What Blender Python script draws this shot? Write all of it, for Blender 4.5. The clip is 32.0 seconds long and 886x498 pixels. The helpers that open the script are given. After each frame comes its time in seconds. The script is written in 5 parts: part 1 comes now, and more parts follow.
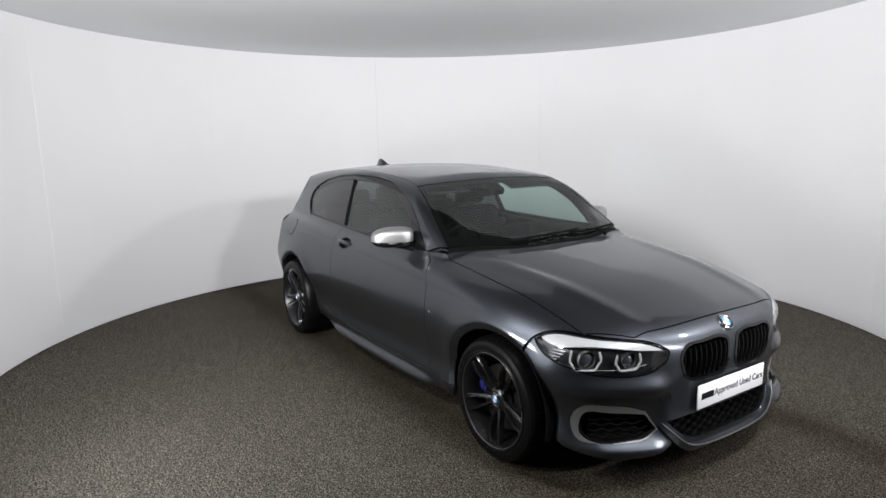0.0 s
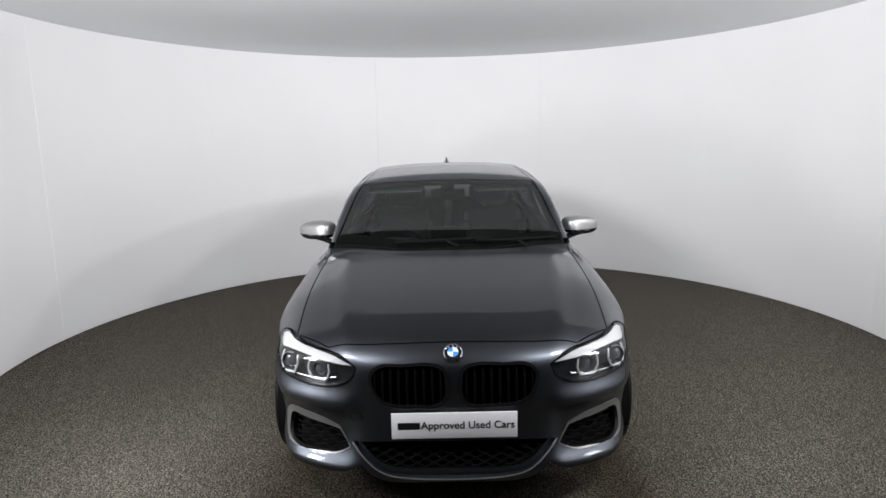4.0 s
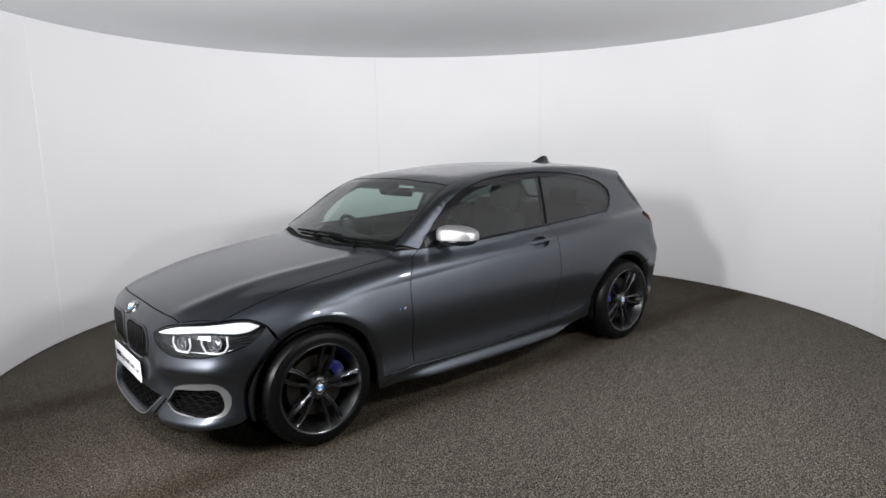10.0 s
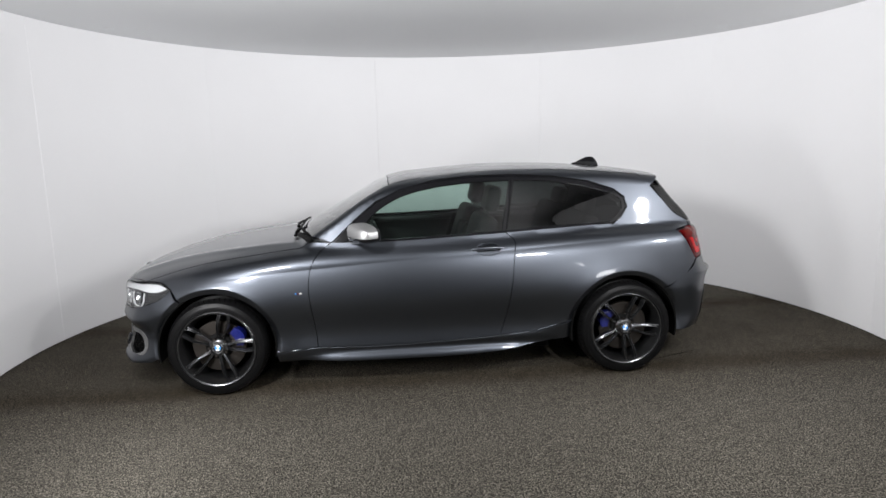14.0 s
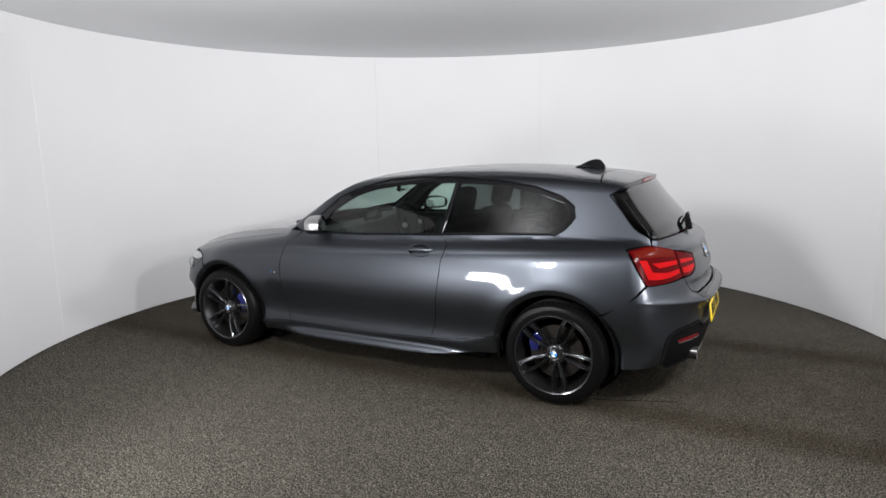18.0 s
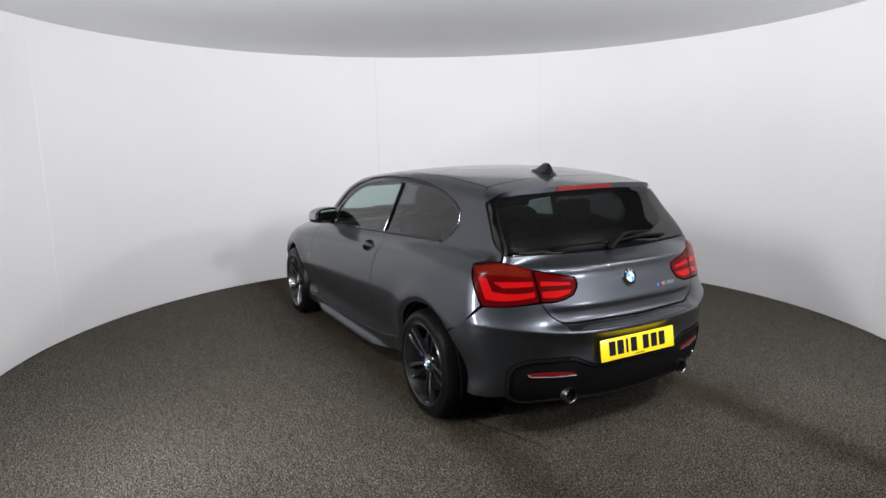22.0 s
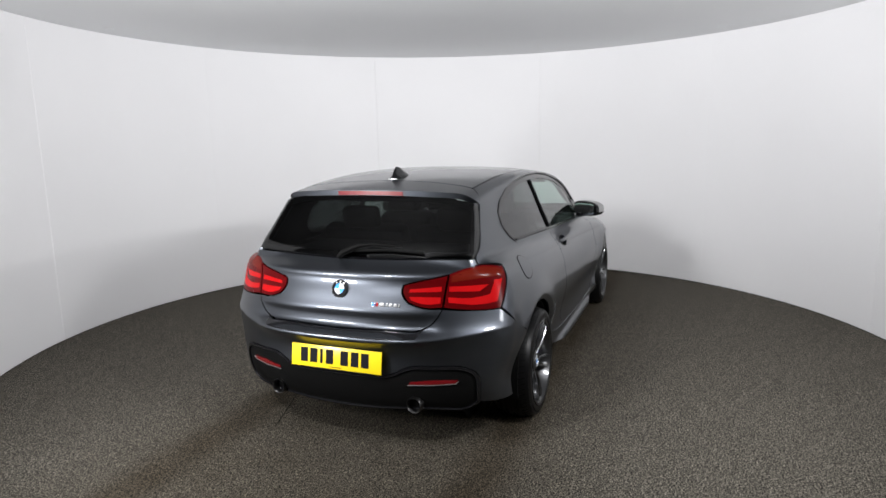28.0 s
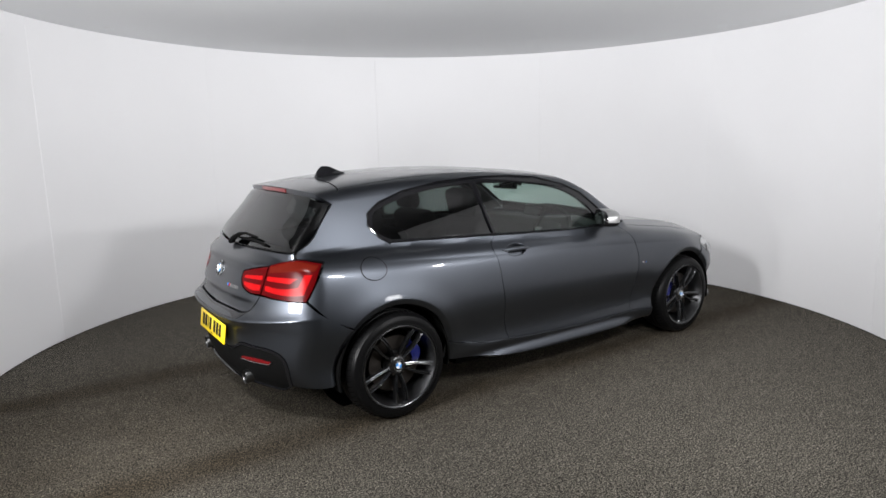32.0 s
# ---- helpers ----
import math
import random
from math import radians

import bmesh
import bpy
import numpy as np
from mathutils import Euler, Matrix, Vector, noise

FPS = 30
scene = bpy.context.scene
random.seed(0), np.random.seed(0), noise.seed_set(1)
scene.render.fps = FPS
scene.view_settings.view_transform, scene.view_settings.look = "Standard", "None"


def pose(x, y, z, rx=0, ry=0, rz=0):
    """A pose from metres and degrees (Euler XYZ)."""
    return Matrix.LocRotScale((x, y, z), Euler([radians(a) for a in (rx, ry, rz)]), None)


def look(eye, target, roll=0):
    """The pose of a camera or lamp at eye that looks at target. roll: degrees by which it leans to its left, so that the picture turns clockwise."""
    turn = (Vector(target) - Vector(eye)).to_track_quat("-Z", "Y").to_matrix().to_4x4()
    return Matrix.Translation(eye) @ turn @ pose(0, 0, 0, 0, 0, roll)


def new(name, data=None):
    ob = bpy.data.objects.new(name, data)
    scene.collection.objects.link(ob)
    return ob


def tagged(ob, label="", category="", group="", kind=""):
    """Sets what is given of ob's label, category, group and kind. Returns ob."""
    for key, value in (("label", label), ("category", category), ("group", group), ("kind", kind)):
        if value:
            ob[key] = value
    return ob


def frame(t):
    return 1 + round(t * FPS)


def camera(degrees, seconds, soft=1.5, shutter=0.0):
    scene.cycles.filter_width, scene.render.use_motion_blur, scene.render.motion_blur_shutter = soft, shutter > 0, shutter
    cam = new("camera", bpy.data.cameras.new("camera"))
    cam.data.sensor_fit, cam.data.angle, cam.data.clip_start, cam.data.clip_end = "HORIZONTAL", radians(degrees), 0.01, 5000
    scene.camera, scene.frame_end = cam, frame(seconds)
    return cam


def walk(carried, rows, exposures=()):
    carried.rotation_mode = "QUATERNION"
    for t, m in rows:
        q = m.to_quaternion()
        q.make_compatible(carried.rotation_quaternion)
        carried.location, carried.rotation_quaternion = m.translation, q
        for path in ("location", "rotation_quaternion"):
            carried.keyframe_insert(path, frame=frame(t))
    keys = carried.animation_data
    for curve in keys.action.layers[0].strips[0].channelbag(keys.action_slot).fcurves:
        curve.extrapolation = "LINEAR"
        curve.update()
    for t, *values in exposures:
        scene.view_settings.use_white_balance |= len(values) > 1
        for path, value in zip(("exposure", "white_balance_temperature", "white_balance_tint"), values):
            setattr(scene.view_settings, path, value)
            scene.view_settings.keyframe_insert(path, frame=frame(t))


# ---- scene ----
from mathutils import geometry

# ---- camera ----
cam = camera(70.0, 32.0, soft=1.6)
EYE = pose(0, -4.835, 1.597, 80.228, 0, 1.084) @ pose(0, 0, 0, 0, 0, -1.243)
walk(cam, [(0, EYE), (32, EYE)])

ROOM_R, ROOM_H = 3.308, 2.612
SPIN = -8.3992            # degrees a second
FIRST = -55.610           # heading of the car at the start
OFF_X, OFF_Y = -0.2862, 0.0478   # the turntable's axis on the car's plan

# ---- world and light ----
world = bpy.data.worlds.new("world")
scene.world = world
world.use_nodes = True
world.node_tree.nodes["Background"].inputs[0].default_value = (0.6, 0.62, 0.65, 1)
world.node_tree.nodes["Background"].inputs[1].default_value = 0.02
scene.view_settings.exposure = 0.0
LAMP_TINT = (0.985, 0.985, 1.0)


def area_lamp(name, eye, target, sx, sy, power, roll=0):
    data = bpy.data.lights.new(name, "AREA")
    data.shape, data.size, data.size_y, data.energy, data.color = "RECTANGLE", sx, sy, power, LAMP_TINT
    ob = new(name, data)
    ob.matrix_world = look(eye, target, roll)
    return ob


# a strong square lamp high at each side of the entrance with two weaker ones below it
LAMPS = [((2.66, -1.89, 2.24), (-0.6, 1.6, 1.1), 0.12, 35, 45), ((-1.50, -3.18, 2.42), (0.3, 1.8, 1.0), 0.24, 67, 0),
         ((-1.84, -2.64, 1.02), (0.2, 2.5, 0.9), 0.40, 37, 0), ((1.84, -2.64, 1.02), (-0.5, 2.5, 1.3), 0.40, 13, 0)]
for sx in (-1, 1):
    LAMPS.append(((sx * 1.38, -3.02, 2.14), (-sx * 0.3, 2.5, 1.4), 0.28, 60, 0))
for at, aim, size, power, roll in LAMPS:
    area_lamp("studio_lamp_light", at, aim, size, size, power, roll)
# unlit flush fittings in the ceiling
SPOTS = [(-2.985, 0.886), (-1.481, 1.763), (0.897, 2.065), (2.596, 1.507)]


# ---- materials ----
def mat(name, colour, rough=0.5, metal=0.0, coat=0.0, grain=0.0, scale=60.0, bump=0.0, blotch=0.0, blotch_scale=4.0, spec=0.5, wear=0.06, coat_rough=0.05):
    """A principled surface with fine grain, broad blotches, uneven gloss and relief."""
    m = bpy.data.materials.new(name)
    m.use_nodes = True
    nodes, link = m.node_tree.nodes, m.node_tree.links.new
    b = nodes["Principled BSDF"]
    b.inputs["Metallic"].default_value, b.inputs["Coat Weight"].default_value, b.inputs["Specular IOR Level"].default_value = metal, coat, spec
    b.inputs["Coat Roughness"].default_value = coat_rough
    where = nodes.new("ShaderNodeTexCoord").outputs["Object"]

    def noise_at(size, detail):
        n = nodes.new("ShaderNodeTexNoise")
        n.inputs["Scale"].default_value, n.inputs["Detail"].default_value = size, detail
        link(where, n.inputs["Vector"])
        return n.outputs["Fac"]

    def math_node(kind, a, c):
        n = nodes.new("ShaderNodeMath")
        n.operation = kind
        for i, v in enumerate((a, c)):
            if isinstance(v, float):
                n.inputs[i].default_value = v
            else:
                link(v, n.inputs[i])
        return n.outputs[0]

    fine, broad = noise_at(scale, 3.0), noise_at(blotch_scale, 4.0)
    shade = math_node("ADD", math_node("MULTIPLY", math_node("SUBTRACT", fine, 0.5), 2.0 * grain), math_node("MULTIPLY", math_node("SUBTRACT", broad, 0.5), 2.0 * blotch))
    mix = nodes.new("ShaderNodeMix")
    mix.data_type, mix.blend_type = "RGBA", "MULTIPLY"
    mix.inputs["Factor"].default_value = 1.0
    mix.inputs["A"].default_value = (*colour, 1)
    one = nodes.new("ShaderNodeCombineColor")
    level = math_node("ADD", shade, 1.0)
    for i in range(3):
        link(level, one.inputs[i])
    link(one.outputs[0], mix.inputs["B"])
    link(mix.outputs["Result"], b.inputs["Base Color"])
    link(math_node("ADD", math_node("MULTIPLY", math_node("SUBTRACT", broad, 0.5), wear), float(rough)), b.inputs["Roughness"])
    if bump:
        n = nodes.new("ShaderNodeBump")
        n.inputs["Strength"].default_value, n.inputs["Distance"].default_value = 1.0, bump
        link(fine, n.inputs["Height"])
        link(n.outputs[0], b.inputs["Normal"])
    return m


def pane(name, tint, gloss_tint=(1, 1, 1), ior=1.5, rough=0.0):
    """Thin tinted glass: clear to look through, glossier at a slant."""
    m = bpy.data.materials.new(name)
    m.use_nodes = True
    nodes, link = m.node_tree.nodes, m.node_tree.links.new
    nodes.remove(nodes["Principled BSDF"])
    clear, gloss, mix, slant = (nodes.new("ShaderNode" + k) for k in ("BsdfTransparent", "BsdfGlossy", "MixShader", "LayerWeight"))
    clear.inputs[0].default_value, gloss.inputs[0].default_value, gloss.inputs["Roughness"].default_value = (*tint, 1), (*gloss_tint, 1), rough
    slant.inputs[0].default_value = 0.5
    # the same gloss from both faces: f0 + (1 - f0) * slant^5
    f0 = ((ior - 1) / (ior + 1)) ** 2
    rise, sheen = nodes.new("ShaderNodeMath"), nodes.new("ShaderNodeMath")
    rise.operation, sheen.operation = "POWER", "MULTIPLY_ADD"
    rise.inputs[1].default_value, sheen.inputs[1].default_value, sheen.inputs[2].default_value = 5.0, 1 - f0, f0 * 1.6
    link(slant.outputs["Facing"], rise.inputs[0])
    link(rise.outputs[0], sheen.inputs[0])
    link(sheen.outputs[0], mix.inputs[0])
    link(clear.outputs[0], mix.inputs[1])
    link(gloss.outputs[0], mix.inputs[2])
    link(mix.outputs[0], nodes["Material Output"].inputs[0])
    return m


PAINT = mat("grey_metallic_paint", (0.068, 0.0745, 0.0865), 0.40, 1.0, 0.75, 0.14, 900.0, 0.0, 0.03, 1.5, coat_rough=0.05)
PAINT.node_tree.nodes["Principled BSDF"].inputs["Coat IOR"].default_value = 1.42
GLOSS_BLACK = mat("gloss_black", (0.006, 0.006, 0.007), 0.07, 0.0, 0.0, 0.1, 200.0, 0.0, 0.1, 6.0)
BLACK_PLASTIC = mat("black_plastic", (0.0035, 0.0035, 0.0035), 0.6, 0.0, 0.0, 0.15, 700.0, 0.0002, 0.15, 6.0, 0.06)
SLAT_BLACK = mat("satin_black_slat", (0.003, 0.003, 0.003), 0.25, 0.0, 0.0, 0.1, 200.0, spec=0.22)
GRILLE_BLACK = mat("black_grille_plastic", (0.0022, 0.0022, 0.0022), 0.6, 0.0, 0.0, 0.15, 500.0, 0.0, 0.15, 6.0, 0.045)
RUBBER = mat("tyre_rubber", (0.0035, 0.0035, 0.0037), 0.36, 0.0, 0.0, 0.15, 300.0, 0.0002, 0.2, 9.0, 0.14)
DARK = mat("dark_void", (0.0015, 0.0015, 0.0015), 0.9, spec=0.1)
ALLOY = mat("dark_grey_alloy", (0.112, 0.114, 0.120), 0.26, 0.95, 1.0, 0.05, 200.0, 0.0, 0.06, 9.0)
BARREL = mat("dark_barrel_alloy", (0.055, 0.056, 0.058), 0.32, 0.9, 0.5, 0.05, 200.0, 0.0, 0.06, 9.0)
SATIN = mat("satin_silver", (0.42, 0.42, 0.42), 0.46, 0.9, 0.0, 0.04, 400.0, 0.0, 0.05, 12.0)
TRIM_SILVER = mat("matt_silver_trim", (0.21, 0.21, 0.21), 0.42, 0.75, 0.0, 0.04, 300.0, 0.0, 0.05, 12.0)
CHROME = mat("chrome", (0.75, 0.76, 0.77), 0.1, 1.0, 0.0, 0.02, 300.0, 0.0, 0.03, 20.0)
PIPE = mat("dark_chrome", (0.10, 0.10, 0.10), 0.32, 1.0, 0.0, 0.03, 300.0, 0.0, 0.06, 20.0)
STEEL = mat("brake_steel", (0.045, 0.040, 0.036), 0.5, 1.0, 0.0, 0.08, 250.0, 0.0, 0.15, 14.0)
BLUE = mat("blue_enamel", (0.006, 0.010, 0.10), 0.25, 0.0, 0.6, 0.05, 100.0, 0.0, 0.05, 9.0)
LOGO_BLUE = mat("logo_blue", (0.05, 0.28, 0.72), 0.25, 0.0, 0.5)
LOGO_WHITE = mat("logo_white", (0.8, 0.8, 0.82), 0.25, 0.0, 0.5)
PLATE_WHITE = mat("plate_white", (0.74, 0.74, 0.76), 0.35, 0.0, 0.0, 0.02, 200.0, 0.0, 0.02, 5.0)
PLATE_YELLOW = mat("plate_yellow", (0.86, 0.62, 0.012), 0.3, 0.0, 0.3, 0.03, 300.0, 0.0, 0.03, 9.0)
INK = mat("black_ink", (0.010, 0.010, 0.012), 0.6, spec=0.05)
RED_DARK = mat("dark_red_lens", (0.055, 0.001, 0.0015), 0.2, 0.0, 0.0, 0.1, 260.0, 0.0, 0.1, 12.0, 0.07)
RED = mat("bright_red_lens", (0.30, 0.0035, 0.0045), 0.22, 0.0, 0.0, 0.12, 260.0, 0.0, 0.2, 14.0, 0.07)
AMBER = mat("smoked_amber_lens", (0.075, 0.006, 0.003), 0.2, 0.0, 0.0, 0.1, 260.0, 0.0, 0.1, 12.0, 0.07)
RED_PLASTIC = mat("red_reflector", (0.12, 0.003, 0.005), 0.25, 0.0, 0.5, 0.12, 500.0)
LAMP_BACK = mat("headlamp_bezel", (0.022, 0.0225, 0.024), 0.3, 0.4, 0.0, 0.08, 300.0)
LAMP_WHITE = mat("frosted_white_plastic", (0.50, 0.50, 0.50), 0.3, 0.0, 0.4, 0.04, 120.0)
PROJECTOR = mat("projector_glass", (0.05, 0.052, 0.058), 0.12, 0.2, 0.5, 0.05, 100.0)
LAMP_CHROME = mat("reflector_chrome", (0.5, 0.51, 0.52), 0.26, 0.95)
LEATHER = mat("black_leather", (0.0065, 0.0065, 0.007), 0.65, 0.0, 0.0, 0.15, 260.0, 0.0006, 0.12, 8.0, 0.12)
CABIN = mat("cabin_plastic", (0.012, 0.012, 0.0125), 0.6, 0.0, 0.0, 0.12, 400.0, 0.0003, 0.1, 7.0)
LINING = mat("dark_headlining", (0.025, 0.025, 0.026), 0.9, 0.0, 0.0, 0.1, 300.0)
GLASS = pane("green_tinted_glass", (0.64, 0.765, 0.715))
SCREEN_GLASS = pane("windscreen_glass", (0.65, 0.755, 0.715))
DARK_GLASS = pane("dark_tinted_glass", (0.14, 0.158, 0.155))
REAR_GLASS = pane("rear_window_glass", (0.16, 0.175, 0.175))
LENS = pane("clear_lens", (0.92, 0.93, 0.94))
MIRROR = mat("mirror", (0.85, 0.87, 0.87), 0.02, 1.0, wear=0.0)
WALL = mat("white_wall_board", (0.835, 0.832, 0.842), 0.6, 0.0, 0.0, 0.01, 90.0, 0.0, 0.025, 1.3)
CEILING = mat("white_ceiling_board", (0.78, 0.79, 0.80), 0.75, 0.0, 0.0, 0.01, 60.0, 0.0, 0.03, 0.8)
HALL = mat("dark_hall_paint", (0.06, 0.06, 0.062), 0.8, 0.0, 0.0, 0.03, 40.0, 0.0, 0.08, 1.0)


def carpet(tracks):
    """Needle-felt carpet; with tracks, the two dirty wheel lanes along the turntable's x and the car's painted shade.
    """
    m = mat("speckled_carpet", (0.068, 0.0645, 0.0585), 0.95, 0.0, 0.0, 0.3, 200.0, 0.0024, 0.12, 1.7, 0.1)
    nodes, link = m.node_tree.nodes, m.node_tree.links.new
    b = nodes["Principled BSDF"]
    place = nodes.new("ShaderNodeTexCoord").outputs["Object"]
    last = b.inputs["Base Color"].links[0].from_socket
    for size, detail, lo, hi, dark, light in ((118.0, 3.0, 0.40, 0.60, (0.10, 0.10, 0.10), (2.10, 2.06, 1.98)), (280.0, 2.0, 0.40, 0.60, (0.35, 0.35, 0.35), (1.70, 1.68, 1.63)), (48.0, 3.0, 0.36, 0.64, (0.66, 0.655, 0.64), (1.34, 1.335, 1.32)), (13.0, 3.0, 0.30, 0.70, (0.84, 0.835, 0.82), (1.16, 1.155, 1.14))):
        n = nodes.new("ShaderNodeTexNoise")
        n.inputs["Scale"].default_value, n.inputs["Detail"].default_value = size, detail
        link(place, n.inputs["Vector"])
        ramp = nodes.new("ShaderNodeMapRange")
        ramp.inputs["From Min"].default_value, ramp.inputs["From Max"].default_value = lo, hi
        link(n.outputs["Fac"], ramp.inputs["Value"])
        tone = nodes.new("ShaderNodeMix")
        tone.data_type = "RGBA"
        tone.inputs["A"].default_value, tone.inputs["B"].default_value = (*dark, 1), (*light, 1)
        link(ramp.outputs[0], tone.inputs["Factor"])
        mult = nodes.new("ShaderNodeMix")
        mult.data_type, mult.blend_type = "RGBA", "MULTIPLY"
        mult.inputs["Factor"].default_value = 1.0
        link(last, mult.inputs["A"])
        link(tone.outputs["Result"], mult.inputs["B"])
        last = mult.outputs["Result"]
    link(last, b.inputs["Base Color"])
    if not tracks:
        return m
    where = nodes.new("ShaderNodeTexCoord").outputs["Object"]
    cut = nodes.new("ShaderNodeSeparateXYZ")
    link(where, cut.inputs[0])
    n = nodes.new("ShaderNodeTexNoise")
    n.inputs["Scale"].default_value, n.inputs["Detail"].default_value = 3.0, 5.0
    link(where, n.inputs["Vector"])

    def op(kind, a, c, clamp=False):
        k = nodes.new("ShaderNodeMath")
        k.operation, k.use_clamp = kind, clamp
        for i, v in enumerate((a, c)):
            if isinstance(v, float):
                k.inputs[i].default_value = v
            else:
                link(v, k.inputs[i])
        return k.outputs[0]

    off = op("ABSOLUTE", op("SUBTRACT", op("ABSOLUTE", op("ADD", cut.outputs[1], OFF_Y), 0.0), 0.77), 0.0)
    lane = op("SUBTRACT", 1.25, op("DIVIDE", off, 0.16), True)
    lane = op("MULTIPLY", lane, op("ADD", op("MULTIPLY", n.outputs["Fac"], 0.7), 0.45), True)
    # the car's broad contact shade, put into the colour between and beside the lanes
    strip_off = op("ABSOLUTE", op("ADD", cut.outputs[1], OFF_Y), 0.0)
    car_shade = op("MULTIPLY", op("SUBTRACT", 1.9, op("DIVIDE", strip_off, 0.75), True), op("ADD", op("MULTIPLY", n.outputs["Fac"], 0.6), 0.4), True)
    # first the painted shade of the car, then the dirt of the lanes
    for mask, colour in ((car_shade, (0.50, 0.46, 0.40, 1)), (lane, (0.58, 0.52, 0.44, 1))):
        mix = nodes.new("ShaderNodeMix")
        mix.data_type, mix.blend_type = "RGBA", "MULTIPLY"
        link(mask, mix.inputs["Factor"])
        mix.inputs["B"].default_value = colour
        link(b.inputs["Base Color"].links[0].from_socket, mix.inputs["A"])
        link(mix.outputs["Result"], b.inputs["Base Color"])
    return m


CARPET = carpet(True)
HALL_FLOOR = carpet(False)


# ---- the car's outer form, as one field ----
def spline(*keys):
    """A smooth curve through the keys (x, y), straight beyond its ends."""
    xs, ys = np.array(keys, float).T
    h, n = np.diff(xs), len(xs)
    a, b = np.eye(n), np.zeros(n)
    for i in range(1, n - 1):
        a[i, i - 1:i + 2] = h[i - 1], 2 * (h[i - 1] + h[i]), h[i]
        b[i] = 6 * ((ys[i + 1] - ys[i]) / h[i] - (ys[i] - ys[i - 1]) / h[i - 1])
    m = np.linalg.solve(a, b)
    s0 = (ys[1] - ys[0]) / h[0] - h[0] * m[1] / 6
    s1 = (ys[-1] - ys[-2]) / h[-1] + h[-1] * m[-2] / 6

    x = np.linspace(xs[0] - 1.5, xs[-1] + 1.5, 6001)
    i = np.clip(np.searchsorted(xs, x) - 1, 0, n - 2)
    u, v, d = xs[i + 1] - x, x - xs[i], h[i]
    y = (m[i] * u ** 3 + m[i + 1] * v ** 3) / (6 * d) + (ys[i] / d - m[i] * d / 6) * u + (ys[i + 1] / d - m[i + 1] * d / 6) * v
    y = np.where(x < xs[0], ys[0] + s0 * (x - xs[0]), np.where(x > xs[-1], ys[-1] + s1 * (x - xs[-1]), y))
    return lambda q: np.interp(q, x, y)


def smax(a, b, k):
    h = np.maximum(k - np.abs(a - b), 0) / k
    return np.maximum(a, b) + h * h * k * 0.25


def smin(a, b, k):
    return -smax(-a, -b, k)


def step(x):
    return 0.5 + 0.5 * np.tanh(x)


AXLE, HUB_Z = 1.345, 0.312
plan = spline((-2.2, 0.765), (-1.9, 0.822), (-1.6, 0.853), (-1.345, 0.866), (-0.9, 0.868), (-0.3, 0.868), (0.4, 0.872), (0.9, 0.876),
              (1.345, 0.870), (1.7, 0.83), (2.0, 0.775))
section = spline((0.12, -0.08), (0.2, -0.046), (0.27, -0.038), (0.36, -0.046), (0.45, -0.032), (0.57, 0.0), (0.68, 0.004), (0.78, -0.008),
                 (0.88, -0.03), (0.97, -0.062), (1.1, -0.13))
crease = spline((-1.8, 0.945), (-1.0, 0.90), (0.0, 0.845), (0.8, 0.80), (1.6, 0.74))
hood_line = spline((-2.2, 1.03), (-1.2, 1.025), (-0.4, 1.0), (0.4, 0.985), (0.75, 0.975), (1.0, 0.95), (1.3, 0.912), (1.6, 0.866), (1.8, 0.818), (1.94, 0.774),
                   (2.02, 0.744), (2.15, 0.69))
nose = spline((0.1, 2.02), (0.17, 2.075), (0.24, 2.085), (0.32, 2.07), (0.42, 2.062), (0.52, 2.066), (0.6, 2.07), (0.66, 2.066), (0.72, 2.04), (0.78, 1.98))
nose_corner = spline((0.1, 2.01), (0.17, 2.07), (0.205, 2.102), (0.23, 2.106), (0.262, 2.078), (0.30, 2.052), (0.36, 2.040), (0.42, 2.042), (0.455, 2.056), (0.485, 2.080), (0.505, 2.086), (0.53, 2.080),
                     (0.565, 2.066), (0.60, 2.062), (0.66, 2.062), (0.72, 2.04), (0.78, 1.98))
tail = spline((0.15, -2.0), (0.24, -2.085), (0.33, -2.12), (0.44, -2.131), (0.53, -2.128), (0.59, -2.138), (0.625, -2.153), (0.648, -2.150), (0.672, -2.106), (0.70, -2.094), (0.735, -2.098), (0.752, -2.104), (0.78, -2.098),
              (0.85, -2.074), (0.915, -2.058), (0.940, -2.054), (0.952, -2.038), (0.97, -2.006), (1.0, -1.965), (1.05, -1.90))
tail_corner = spline((0.15, -1.98), (0.24, -2.07), (0.33, -2.115), (0.44, -2.132), (0.53, -2.136), (0.60, -2.140), (0.635, -2.138), (0.67, -2.124), (0.72, -2.110), (0.78, -2.096),
                     (0.85, -2.076), (0.925, -2.055), (0.945, -2.044), (0.97, -2.006), (1.0, -1.965), (1.05, -1.90))
belt = spline((-2.1, 0.655), (-1.8, 0.705), (-1.4, 0.742), (-0.9, 0.772), (-0.4, 0.782), (0.1, 0.792), (0.5, 0.785), (0.8, 0.74), (1.1, 0.66))
tumble = spline((0.85, -0.028), (0.95, 0.0140), (1.0, 0.035), (1.1, 0.0735), (1.2, 0.1105), (1.3, 0.149), (1.4, 0.190))
roof_line = spline((-2.1, 1.27), (-1.9, 1.302), (-1.7, 1.337), (-1.45, 1.371), (-1.1, 1.40), (-0.75, 1.412), (-0.4, 1.405), (-0.1, 1.383), (0.2, 1.35),
                   (0.5, 1.28), (0.8, 1.2))
screen = spline((0.8, 0.94), (0.9, 0.935), (0.98, 0.87), (1.1, 0.67), (1.2, 0.48), (1.3, 0.285), (1.345, 0.18), (1.42, -0.05))
rear_screen = spline((0.8, -1.96), (0.92, -1.965), (1.02, -1.945), (1.15, -1.835), (1.3, -1.715), (1.42, -1.62))


